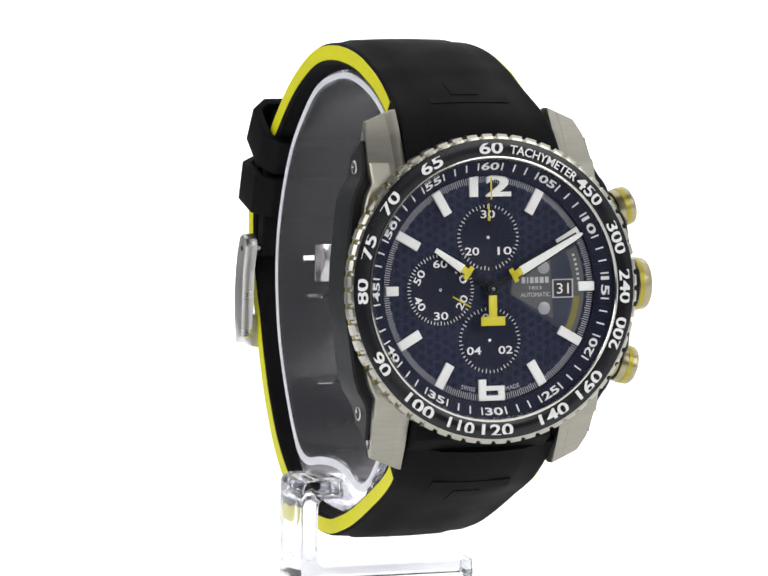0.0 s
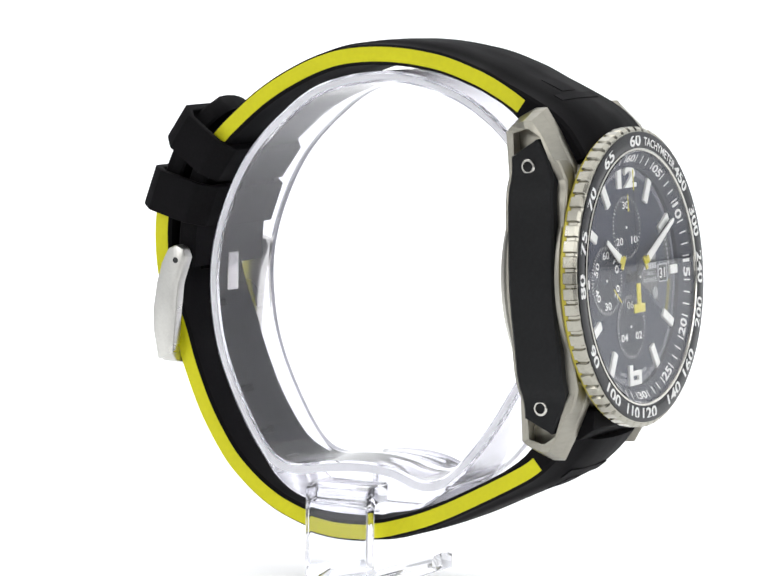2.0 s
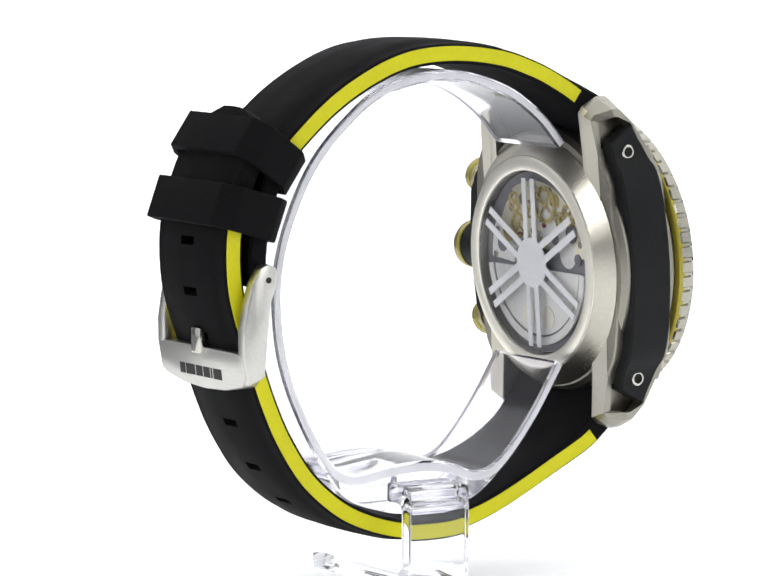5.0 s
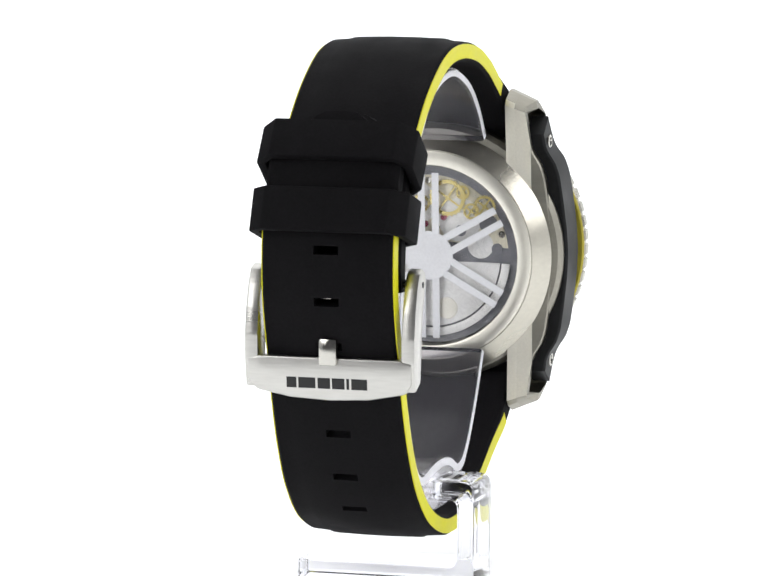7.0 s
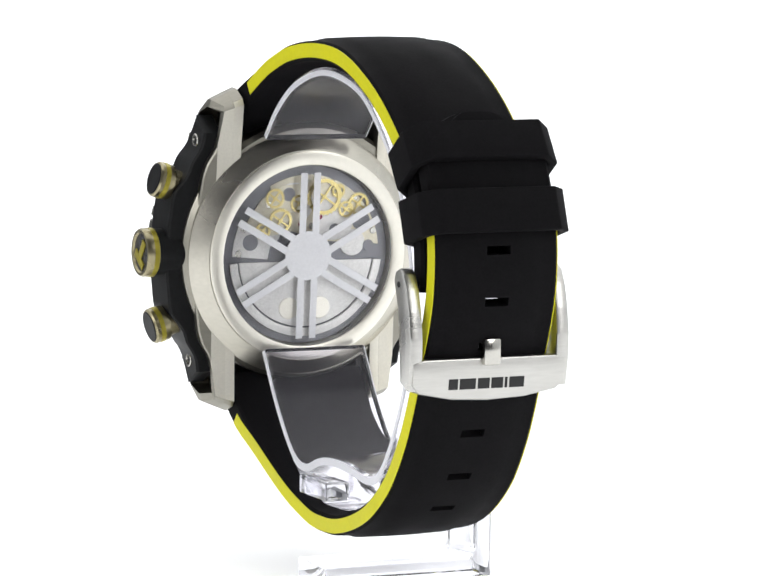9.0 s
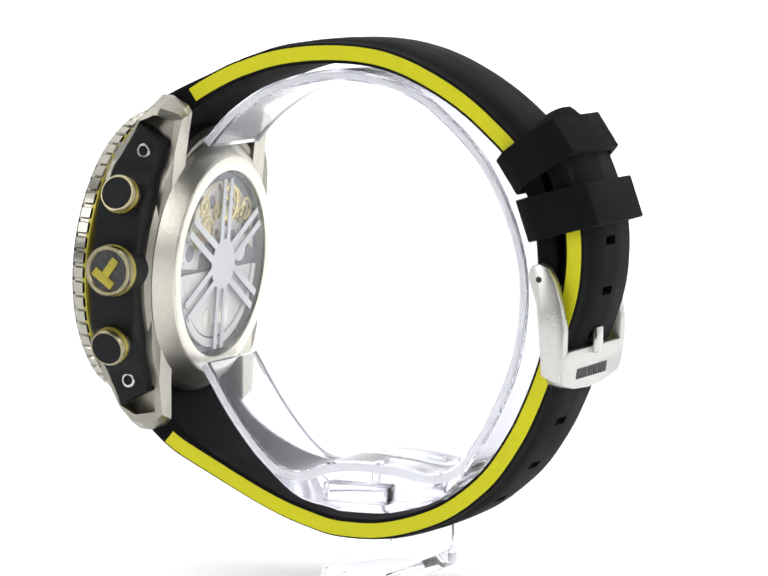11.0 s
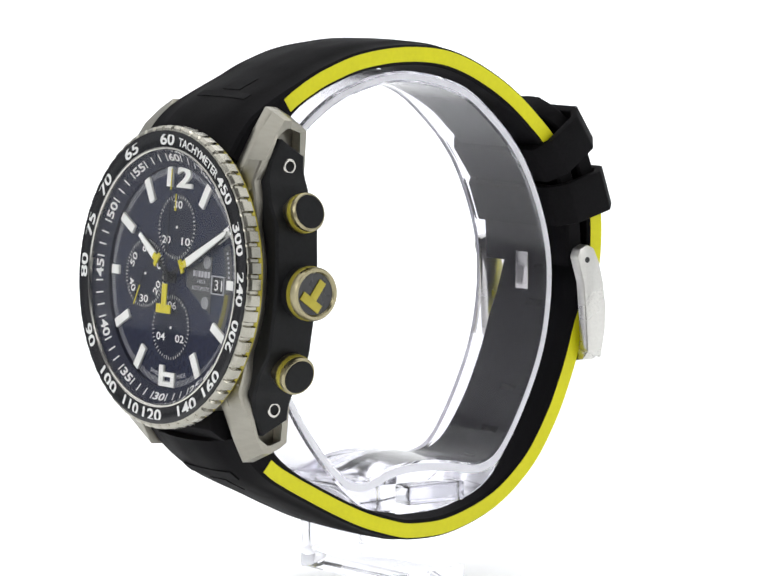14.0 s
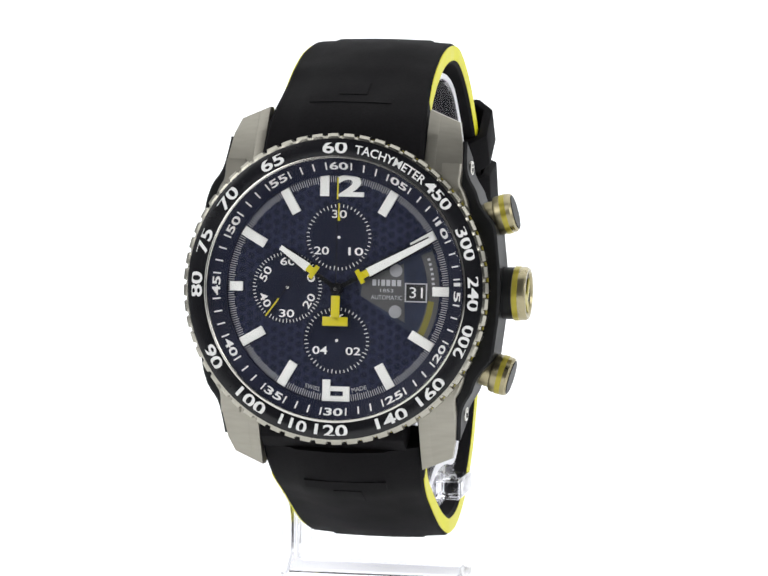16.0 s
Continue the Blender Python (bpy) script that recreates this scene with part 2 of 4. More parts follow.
# ---- the wristwatch ----
watch = tagged(new("wristwatch"), "steel chronograph wristwatch with black rubber strap edged in yellow", "wristwatch")


def smooth(a):
    a = min(max(a, 0.0), 1.0)
    return a * a * (3 - 2 * a)


def spline(pts, step=0.7):
    """Even steps along a smooth line through the points (y, z); gives (point, outward normal, length so far)."""
    p = [Vector(q) for q in pts]
    p = [2 * p[0] - p[1]] + p + [2 * p[-1] - p[-2]]
    dense = []
    for i in range(1, len(p) - 2):
        for k in range(24):
            t = k / 24
            dense.append(0.5 * (2 * p[i] + (p[i + 1] - p[i - 1]) * t + (2 * p[i - 1] - 5 * p[i] + 4 * p[i + 1] - p[i + 2]) * t * t
                                + (3 * p[i] - p[i - 1] - 3 * p[i + 1] + p[i + 2]) * t ** 3))
    dense.append(p[-2])
    for _ in range(14):
        dense = dense[:1] + [(a + 2 * b + c) / 4 for a, b, c in zip(dense, dense[1:], dense[2:])] + dense[-1:]
    length = [0.0]
    for a, b in zip(dense, dense[1:]):
        length.append(length[-1] + (b - a).length)
    total = length[-1]
    n = max(4, round(total / step))
    out, j = [], 0
    for k in range(n + 1):
        s = total * k / n
        while j < len(dense) - 2 and length[j + 1] < s:
            j += 1
        f = (s - length[j]) / max(length[j + 1] - length[j], 1e-9)
        q = dense[j].lerp(dense[j + 1], f)
        d = (dense[min(j + 4, len(dense) - 1)] - dense[max(j - 3, 0)]).normalized()
        out.append((q, Vector((-d.y, d.x)), s))
    return out


def skew(y):
    """The strap is worn slightly askew: its middle drifts towards the buckle."""
    return 0.75 - 0.026 * (y + 33)


def band(line, section, turn, holes=(), hole_cols=None):
    """Sweeps a closed cross-section along a line. section(s): list of (x, height); turn: +1 or -1, which side is outside.
    holes: stretches of s left open through the columns hole_cols = (top_a, top_b, bottom_a, bottom_b)."""
    bm = bmesh.new()
    rows = []
    for q, nrm, s in line:
        row = []
        for x, h in section(s):
            w = q + nrm * (h * turn)
            row.append(bm.verts.new((x + skew(q.x), w.x, w.y)))
        rows.append(row)
    n = len(rows[0])
    gone = set()
    for a, b in holes:
        ks = [k for k in range(len(line) - 1) if a <= (line[k][2] + line[k + 1][2]) / 2 <= b]
        if ks:
            gone.update(ks)
    for k in range(len(rows) - 1):
        for j in range(n):
            i = (j + 1) % n
            if k in gone and hole_cols and j in (hole_cols[0], hole_cols[2]):
                continue
            bm.faces.new((rows[k][j], rows[k][i], rows[k + 1][i], rows[k + 1][j]))
        if k in gone and hole_cols:
            a, b, c, d = hole_cols
            bm.faces.new((rows[k][a], rows[k + 1][a], rows[k + 1][d], rows[k][d]))
            bm.faces.new((rows[k][b], rows[k + 1][b], rows[k + 1][c], rows[k][c]))
            if k - 1 not in gone:
                bm.faces.new((rows[k][a], rows[k][b], rows[k][c], rows[k][d]))
            if k + 1 not in gone:
                bm.faces.new((rows[k + 1][a], rows[k + 1][b], rows[k + 1][c], rows[k + 1][d]))
    bm.faces.new(rows[0][::-1])
    bm.faces.new(rows[-1])
    return bm


UPPER = [(-35.6, -42.0), (-32.6, -37.2), (-27.7, -33.1), (-22.4, -30.1), (-18.7, -28.6), (-15.0, -27.4), (-11.3, -26.7), (-7.6, -26.3),
         (-4.0, -26.2), (-0.3, -26.4), (3.4, -27.0), (7.1, -28.2), (10.6, -29.8), (14.2, -31.8), (17.8, -34.3), (21.4, -37.4),
         (23.7, -39.6), (26.2, -42.5), (28.0, -46.4), (29.2, -50.8), (29.8, -55.3), (29.9, -60.0)]
LOWER = [(-36.2, -80.8), (-33.9, -83.8), (-30.6, -86.4), (-26.9, -88.6), (-23.3, -90.5), (-19.6, -92.4), (-15.9, -94.2), (-12.1, -95.8), (-8.4, -97.0),
         (-4.6, -98.0), (-0.9, -98.5), (2.8, -98.4), (6.5, -97.7), (10.3, -96.4), (14.0, -94.7), (17.7, -92.1), (21.5, -88.4), (25.2, -82.8),
         (27.5, -78.0), (29.2, -73.9), (30.7, -69.8), (32.3, -65.7), (33.6, -61.2), (34.1, -56.8), (34.0, -52.3), (33.1, -47.9),
         (31.3, -43.1), (29.1, -38.6), (26.9, -34.9)]
LOWER = [(y + (0.2 if 9 < y < 31 and z < -70 else 0.0), z - (0.45 if -32 < y < -3 else 0.25 if 9 < y < 29 and z < -74 else 0.2 if -3 <= y <= 9 else 0.0)) for y, z in LOWER]
up_line, low_line = spline(UPPER), spline(LOWER, 0.6)


def near_s(line, y, z):
    return min(line, key=lambda q: (q[0] - Vector((y, z))).length)[2]


def strap_half(s, total):
    """Half the width of a strap piece: 23.6 mm between the lugs, 20 mm at the buckle."""
    return 10.0 + 0.95 * (1 - smooth(s / (0.75 * total))) + 0.85 * smooth(1 - s / 16.0)


def strap_section(total, thick_out, crown, tip=0.0):
    """Cross-section of a strap piece: crowned middle, soft edges, thicker towards the case."""
    def section(s):
        w = strap_half(s, total)
        near = max(0.0, 1 - (total - s) / tip) if tip else 0.0
        w *= math.sqrt(1 - 0.88 * near * near)                   # rounded tip
        k = min(1.0, w / 10.0)
        o = 1.62 + thick_out * smooth(1 - s / 17.0)
        c = 0.4 + crown * smooth(1 - s / 24.0)
        d = -1.62 - 1.3 * smooth(1 - s / 16.0)
        xs = (-w + 0.5, -7.1 * k, -6.7 * k, -1.9 * k, 1.9 * k, 6.7 * k, 7.1 * k, w - 0.5)      # a raised panel runs along the middle
        top = [(x, o + c * (1 - abs(x / w) ** 2.5) - (0.0 if abs(x) < 7 * k else 0.22)) for x in xs]
        return [(-w, o - 0.6)] + top + [(w, o - 0.6), (w, d + 0.37), (w - 0.4, d), (1.9 * k, d), (-1.9 * k, d), (-w + 0.4, d), (-w, d + 0.37)]
    return section


def stripe(line, total, s0, s1, side, turn, parent):
    def section(s):
        w = strap_half(s, total)
        a, b = side * (w - 0.5), side * (w + 0.07)
        return [(a, -1.1), (b, -1.1), (b, 1.1), (a, 1.1)]
    return part("stripe", band([q for q in line if s0 <= q[2] <= s1], section, turn), YELLOW, parent, "bright yellow rubber edge stripe")


def emblem(line, s0, turn, parent, out, flip):
    """A moulded T-shaped relief on the strap."""
    def bar(sa, sb, half):
        q = [p for p in line if sa <= p[2] <= sb]
        xs = [half * k / 3 for k in range(-3, 4)]
        return band(q, lambda s: [(half, out(s) - 0.8), (-half, out(s) - 0.8)] + [(x, out(s) + 0.37 - 0.75 * abs(x / 11.0) ** 2.5) for x in xs], turn)
    a, b = ((s0, s0 + 2.4), (s0 + 2.4, s0 + 6.4)) if flip else ((s0 + 3.3, s0 + 5.6), (s0, s0 + 3.3))
    part("emblem", merge(bar(*a, 6.1), bar(*b, 2.1)), RUBBER, parent, "moulded black relief on the strap")


TU, TL = up_line[-1][2], low_line[-1][2]
# which way is outside: the upper line runs back over the top, the lower one runs back underneath
OUT_U, OUT_L = 1, -1
strap_up = part("upper_strap", band(up_line, strap_section(TU, 2.2, 0.5), OUT_U), RUBBER, watch, "matt black rubber strap piece")
hole_at = [near_s(low_line, y, z) for y, z in ((35.5, -53.4), (34.0, -61.0), (32.0, -67.5), (28.4, -81.6), (24.1, -88.4), (18.6, -93.6))]
strap_low = part("lower_strap", band(low_line, strap_section(TL, 0.0, 1.3, 8.0), OUT_L, [(s - 0.85, s + 0.85) for s in hole_at], (4, 5, 12, 13)),
                 RUBBER, watch, "matt black rubber strap piece with adjustment holes")
for side in (-1, 1):
    stripe(up_line, TU, near_s(up_line, -28.2, -33.3), near_s(up_line, 24.6, -40.0), side, OUT_U, strap_up)
    stripe(low_line, TL, near_s(low_line, -31.0, -85.5), near_s(low_line, 33.6, -49.5), side, OUT_L, strap_low)


def top_u(s):
    return 1.75 + 2.2 * smooth(1 - s / 17.0) + 0.5 * smooth(1 - s / 24.0)


def top_l(s):
    return 1.75 + 1.3 * smooth(1 - s / 24.0)


part("strap_end", turned(prism([(-38.0, -82.2), (-40.6, -80.4), (-40.6, -77.5), (-35.0, -77.5), (-35.0, -81.2)], -10.6, 10.6, 0.2), Matrix(((0, 0, 1, 0), (1, 0, 0, 0), (0, 1, 0, 0), (0, 0, 0, 1)))), RUBBER, strap_low)
emblem(up_line, 8.6, OUT_U, strap_up, top_u, True)
emblem(low_line, 5.6, OUT_L, strap_low, top_l, True)


def keeper(centre, along, across, length, depth, half):
    """A rubber loop round both strap layers."""
    a, c = Vector(along).normalized(), Vector(across).normalized()
    m = Matrix.Identity(4)
    m.col[0][:3], m.col[1][:3], m.col[2][:3] = (1, 0, 0), (0, c.x, c.y), (0, a.x, a.y)
    m.translation = (skew(centre[0]), centre[0], centre[1])
    d, w, k = depth / 2, half, 2.5

    def ring(e, k):
        return [(-w + e + k, -d + e), (w - e - k, -d + e), (w - e, -d + e + k), (w - e, d - e - k), (w - e - k, d - e), (-w + e + k, d - e), (-w + e, d - e - k), (-w + e, -d + e + k)]
    bm = bmesh.new()
    loops = []
    for z in (-length / 2, length / 2):
        for e, kk in ((0, k), (1.45, 1.3)):
            loops.append([bm.verts.new((x, y, z)) for x, y in ring(e, kk)])
    for a_, b_ in ((0, 2), (2, 3), (3, 1), (1, 0)):
        for j in range(8):
            i = (j + 1) % 8
            bm.faces.new((loops[a_][j], loops[a_][i], loops[b_][i], loops[b_][j]))
    bmesh.ops.recalc_face_normals(bm, faces=bm.faces)
    bmesh.ops.bevel(bm, geom=[e for e in bm.edges if e.calc_face_angle(0) > 0.6], offset=0.25, segments=2, profile=0.5, affect="EDGES", clamp_overlap=True)
    part("keeper", turned(bm, m), RUBBER, watch, "black rubber strap keeper loop")


keeper((27.45, -40.85), (3.4, -5.0), (-8.6, -6.4), 6.2, 11.3, 11.9)
keeper((31.1, -49.1), (2.2, -6.2), (-10.5, -2.9), 6.6, 11.7, 11.9)

# buckle: bowed frame, tang, pin and the raised word as bars
buckle = tagged(new("buckle"), "brushed steel tang buckle")
buckle.parent = watch
BX = skew(31)
ARM = [(27.9, -58.3), (28.4, -57.0), (29.8, -56.4), (31.2, -57.0), (32.4, -59.3), (33.3, -62.5), (33.9, -66.5), (33.8, -70.0), (33.0, -74.4),
       (30.2, -73.2), (30.1, -71.5), (29.8, -67.5), (29.3, -62.5)]
YZ = Matrix(((0, 0, 1, 0), (1, 0, 0, 0), (0, 1, 0, 0), (0, 0, 0, 1)))    # a polygon in YZ drawn out along X
for side in (-1, 1):
    x0, x1 = sorted((side * 10.9 + BX, side * 13.0 + BX))
    part("side_bar", turned(prism(ARM, x0, x1, 0.35), YZ), BUCKLE, buckle)
    part("pin_end", turned(disc(0.45, -0.06, 0.06), Matrix.Translation((side * 13.01 + BX, 29.8, -58.8)) @ pose(0, 0, 0, 0, 90)), BLACKINK, buckle, "dark pin end")
CURVE = [(-12.6, -70.1), (-10.6, -69.6), (10.6, -69.6), (12.6, -70.1), (12.4, -73.4), (11.2, -74.7), (6.0, -75.7), (0, -76.0), (-6.0, -75.7), (-11.2, -74.7), (-12.4, -73.4)]
XZ = Matrix(((1, 0, 0, BX), (0, 0, 1, 0), (0, 1, 0, 0), (0, 0, 0, 1)))
SLANT = Matrix(((1, 0, 0, 0), (0, 1, 0.13, 69.6 * 0.13), (0, 0, 1, 0), (0, 0, 0, 1)))
part("cross_bar", turned(turned(prism(CURVE, 31.2, 33.95, 0.3), XZ), SLANT), BUCKLE, buckle, "brushed steel bar")
part("tang", merge(block(BX - 1.4, BX + 1.4, 33.2, 34.75, -70.7, -66.7, 0.4), block(BX - 1.3, BX + 1.3, 32.3, 34.0, -68.2, -66.4, 0.3)), POLISHED, buckle, "polished steel tang")
part("tang_root", block(BX - 1.5, BX + 1.5, 27.75, 28.2, -64.3, -58.2, 0.15), POLISHED, buckle, "polished steel root of the tang")
part("spring_bar", turned(disc(0.7, -12.0, 12.0), Matrix.Translation((BX, 29.8, -58.8)) @ pose(0, 0, 0, 0, 90)), POLISHED, buckle)
word = [(5.8, 1.5), (3.45, 2.6), (0.85, 1.9), (-1.35, 1.9), (-2.8, 0.4), (-4.55, 2.4)]
for x, w in word:
    part("mark", turned(block(BX + x - w / 2, BX + x + w / 2, 33.9, 34.0, -74.2, -72.6), SLANT), BLACKINK, buckle, "black engraved mark")

# case: turned middle, two flanks with lugs, black side plates
case = part("case", lathe([(17, -3.8), (20.2, -3.8), (20.9, -3.0), (21.1, -1.0), (21.1, 5.6), (20.6, 6.3), (19.0, 6.3), (19.0, 4.3), (17, 4.3)], 144), STEEL, watch, "satin steel watch case", m=MD)
FLANK = [(-4.7, 23.9), (-3.9, 24.9), (-1.3, 26.1), (0.6, 26.1), (2.6, 22.7), (4.9, 18.0), (5.8, 16.2), (4.1, 15.6), (4.1, -15.6), (5.8, -16.2), (4.9, -18.0), (2.6, -22.7), (0.6, -26.1),
         (-1.3, -26.1), (-3.9, -24.9), (-4.7, -23.9), (-4.2, -17.5), (-3.8, 0), (-4.2, 17.5)]
EDGE = [(-4.7, 23.9), (-3.9, 24.9), (-1.3, 26.1), (0.6, 26.1), (2.6, 22.7), (4.9, 18.0), (6.3, 14.0), (4.3, 13.2), (4.3, -13.2), (6.3, -14.0), (4.9, -18.0), (2.6, -22.7), (0.6, -26.1),
        (-1.3, -26.1), (-3.9, -24.9), (-4.7, -23.9), (-4.2, -17.5), (-3.8, 0), (-4.2, 17.5)]
RIM = [(-3.5, 23.3), (-1.0, 25.0), (0.2, 25.0), (2.3, 22.2), (4.3, 17.4), (5.0, 14.3), (3.7, 12.6), (3.7, -12.6), (5.0, -14.3), (4.3, -17.4), (2.3, -22.2), (0.2, -25.0), (-1.0, -25.0),
       (-3.5, -23.3), (-3.3, -17.0), (-3.0, 0), (-3.3, 17.0)]
ZYX = Matrix(((0, 0, 1, 0), (0, 1, 0, 0), (1, 0, 0, 0), (0, 0, 0, 1)))   # polygon (Z, Y) drawn out along X


def along(outline, y):
    for (z0, y0), (z1, y1) in zip(outline, outline[1:]):
        if y0 >= y >= y1:
            return z0 + (z1 - z0) * (y0 - y) / max(y0 - y1, 1e-9)
    return outline[-1][0] if y < 0 else outline[0][0]


BULGE = [(21.5, 0.0), (21.3, 4.0), (20.7, 9.0), (20.2, 12.5), (19.5, 14.6), (18.3, 16.4), (17.9, 17.7), (17.6, 20.0), (17.4, 23.0)]


def plate_x(y, side=-1):
    swell = 1.9 * smooth((13.0 - abs(y)) / 4.0) if side > 0 else 0.0      # guards beside the crown
    return along([(x, -q) for x, q in BULGE], -abs(y)) + swell


def edge_x(y, side):
    a = smooth((16.8 - abs(y)) / 3.0)
    return (15.98 + min(0.15 + 0.2 * (26 - abs(y)), 1.35)) * (1 - a) + (plate_x(y) - 1.6) * a


def plate_mesh(side):
    """A black plate that swells outward in the middle: strips across it, with eased long edges."""
    w = 5.0 if side > 0 else 4.9
    front = [(1.4, 21.6), (3.2, 18.4), (4.5, 15.2), (w, 10), (w, -10), (4.5, -15.2), (3.2, -18.4), (1.4, -21.6)]
    rear = [(1.3, 21.6), (-2.9, 19.2), (-2.7, 15.2), (-2.5, 8), (-2.5, -8), (-2.7, -15.2), (-2.9, -19.2), (1.3, -21.6)]
    bm = bmesh.new()
    ys = sorted({21.6, 21.3, 19.2, 18.4, -18.4, -19.2, -21.3, -21.6} | {0.8 * k for k in range(-22, 23)}, reverse=True)
    rows = []
    for y in ys:
        a, b, x = along(rear, y), along(front, y), plate_x(y, side)
        e = min(0.35, (b - a) / 3)
        rows.append([bm.verts.new((z, y, side * h)) for z, h in ((a, 14.8), (a, x - e), (a + e, x), (b - e, x), (b, x - e), (b, 14.8))])
    for r0, r1 in zip(rows, rows[1:]):
        for k in range(6):
            j = (k + 1) % 6
            bm.faces.new((r0[k], r0[j], r1[j], r1[k]))
    bm.faces.new(rows[0])
    bm.faces.new(rows[-1][::-1])
    return bm


def frame_ring(outer, inner, z0, z1):
    """A closed rim between two outlines."""
    bm = bmesh.new()
    loops = [[bm.verts.new((x, y, z)) for x, y in poly] for poly in (outer, inner) for z in (z0, z1)]
    o0, o1, i0, i1 = loops
    for a, b in ((o0, o1), (i1, i0)):
        k = len(a)
        for j in range(k):
            bm.faces.new((a[j], a[(j + 1) % k], b[(j + 1) % k], b[j]))
    for a, b in ((o0, i0), (o1, i1)):
        edges = []
        for loop in (a, b):
            for j in range(len(loop)):
                e = bm.edges.get((loop[j], loop[(j + 1) % len(loop)]))
                edges.append(e)
        bmesh.ops.bridge_loops(bm, edges=edges)
    return bm


def strip_mesh(side, inner, outer, low=0.0):
    """A steel edge that follows the swell of the side plate."""
    bm = bmesh.new()
    rows = []
    for k in range(-23, 24):
        y = 0.8 * k
        x, xi = min(edge_x(y, side), plate_x(y) - low), max(14.5, math.sqrt(19.5 ** 2 - y * y))
        a, b = along(inner, y), along(outer, y)
        e = 0.25 if b > a else -0.25
        rows.append([bm.verts.new((z, y, side * h)) for z, h in ((a, xi), (a, x), (b - e, x), (b, x - 0.25), (b, xi))])
    for r0, r1 in zip(rows, rows[1:]):
        for k in range(5):
            j = (k + 1) % 5
            bm.faces.new((r0[k], r0[j], r1[j], r1[k]))
    bm.faces.new(rows[0])
    bm.faces.new(rows[-1][::-1])
    return bm


def flared(bm, side):
    """Lugs widen from the tip towards the middle of the case."""
    for v in bm.verts:
        if abs(v.co.z) > 13.5:
            v.co.z += side * min(0.15 + 0.2 * (26 - abs(v.co.y)), 1.35)
        if v.co.x > -1.0 and abs(v.co.y) > 14.5:              # front faces lean away from the dial
            v.co.x -= 0.13 * (abs(v.co.z) - 11.85) * smooth((abs(v.co.y) - 14.5) / 3.0)
        if v.co.x < -2.5 and abs(v.co.z) > 13.5:              # undersides are narrower
            v.co.z -= side * 1.4
        cut = 0.42 * (abs(v.co.z) - 11.85) * smooth((abs(v.co.y) - 21.5) / 3.5)
        v.co.y -= math.copysign(cut, v.co.y)
    return bm


FRONT_IN = [(3.95, 18.6), (4.5, 15.2), (4.8, 8), (4.8, -8), (4.5, -15.2), (3.95, -18.6)]
FRONT_OUT = [(3.4, 21.2), (4.8, 18.2), (6.1, 14.8), (6.2, 13), (6.2, -13), (6.1, -14.8), (4.8, -18.2), (3.4, -21.2)]
REAR_IN = [(-2.8, 19.2), (-2.6, 15.2), (-2.4, 8), (-2.4, -8), (-2.6, -15.2), (-2.8, -19.2)]
REAR_OUT = [(-4.2, 19.2), (-3.9, 8), (-3.8, 0), (-3.9, -8), (-4.2, -19.2)]
for side in (-1, 1):
    part("edge_strip", turned(strip_mesh(side, FRONT_IN, FRONT_OUT), ZYX), STEEL, case, "satin steel edge", m=MD)
    part("edge_strip", turned(strip_mesh(side, REAR_IN, REAR_OUT, 2.1), ZYX), STEEL, case, "satin steel edge", m=MD)
    x0, x1 = sorted((side * 11.85, side * 13.46))
    flank = part("flank", turned(flared(prism(FLANK, x0, x1, 0.06), side), ZYX), STEEL, case, "satin steel flank with two lugs", m=MD)
    flank.data.materials.append(LITSTEEL)
    x0, x1 = sorted((side * 13.45, side * 16.0))
    rim = part("rim", turned(flared(frame_ring(EDGE, RIM, x0, x1), side), ZYX), STEEL, case, "bright steel rim", m=MD, sharp=20)
    rim.data.materials.append(LITSTEEL)
    for ob in (flank, rim):             # undersides of the lugs take the lighter steel, brightness put into the colour
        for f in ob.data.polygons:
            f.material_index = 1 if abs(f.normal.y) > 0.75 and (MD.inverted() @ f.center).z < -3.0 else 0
    bm = plate_mesh(side)
    plate = part("side_plate", turned(bm, ZYX), PLATE, case, "matt black side plate", m=MD)
    for y in (-17.7, 17.7):
        t = Matrix.Translation((side * 17.85, y, 0.05)) @ pose(0, 0, 0, 0, 90 * side)
        part("screw", turned(lathe([(0.72, -0.5), (1.12, -0.5), (1.12, 0.22), (1.0, 0.32), (0.78, 0.32), (0.66, -0.1), (0.0, -0.1), (0, -0.5)], 6 * 6, False), t), POLISHED, case, "small steel hex screw", m=MD)


# bezel: sixty notches, yellow ring, black enamel insert with a speed scale
def notched():
    bm = bmesh.new()
    prof = [(20.4, 6.95), (22.0, 6.95), (22.35, 7.2), (22.35, 8.75), (21.95, 9.15), (21.5, 9.25), (20.4, 9.25)]
    teeth = 60
    ang = []
    for k in range(teeth):
        for f, deep in ((0.0, 0), (0.18, 0), (0.40, 0), (0.64, 0), (0.73, 1), (0.91, 1)):
            ang.append((2 * math.pi * (k + f) / teeth, deep))
    rows = []
    for a, deep in ang:
        row = []
        for i, (r, z) in enumerate(prof):
            if deep and i in (1, 2, 3, 4):
                r -= 0.4 if i in (2, 3) else 0.3
            row.append(bm.verts.new((r * math.cos(a), r * math.sin(a), z)))
        rows.append(row)
    n = len(prof)
    for k in range(len(rows)):
        a, b = rows[k], rows[(k + 1) % len(rows)]
        for j in range(n):
            i = (j + 1) % n
            bm.faces.new((a[j], b[j], b[i], a[i]))
    return bm


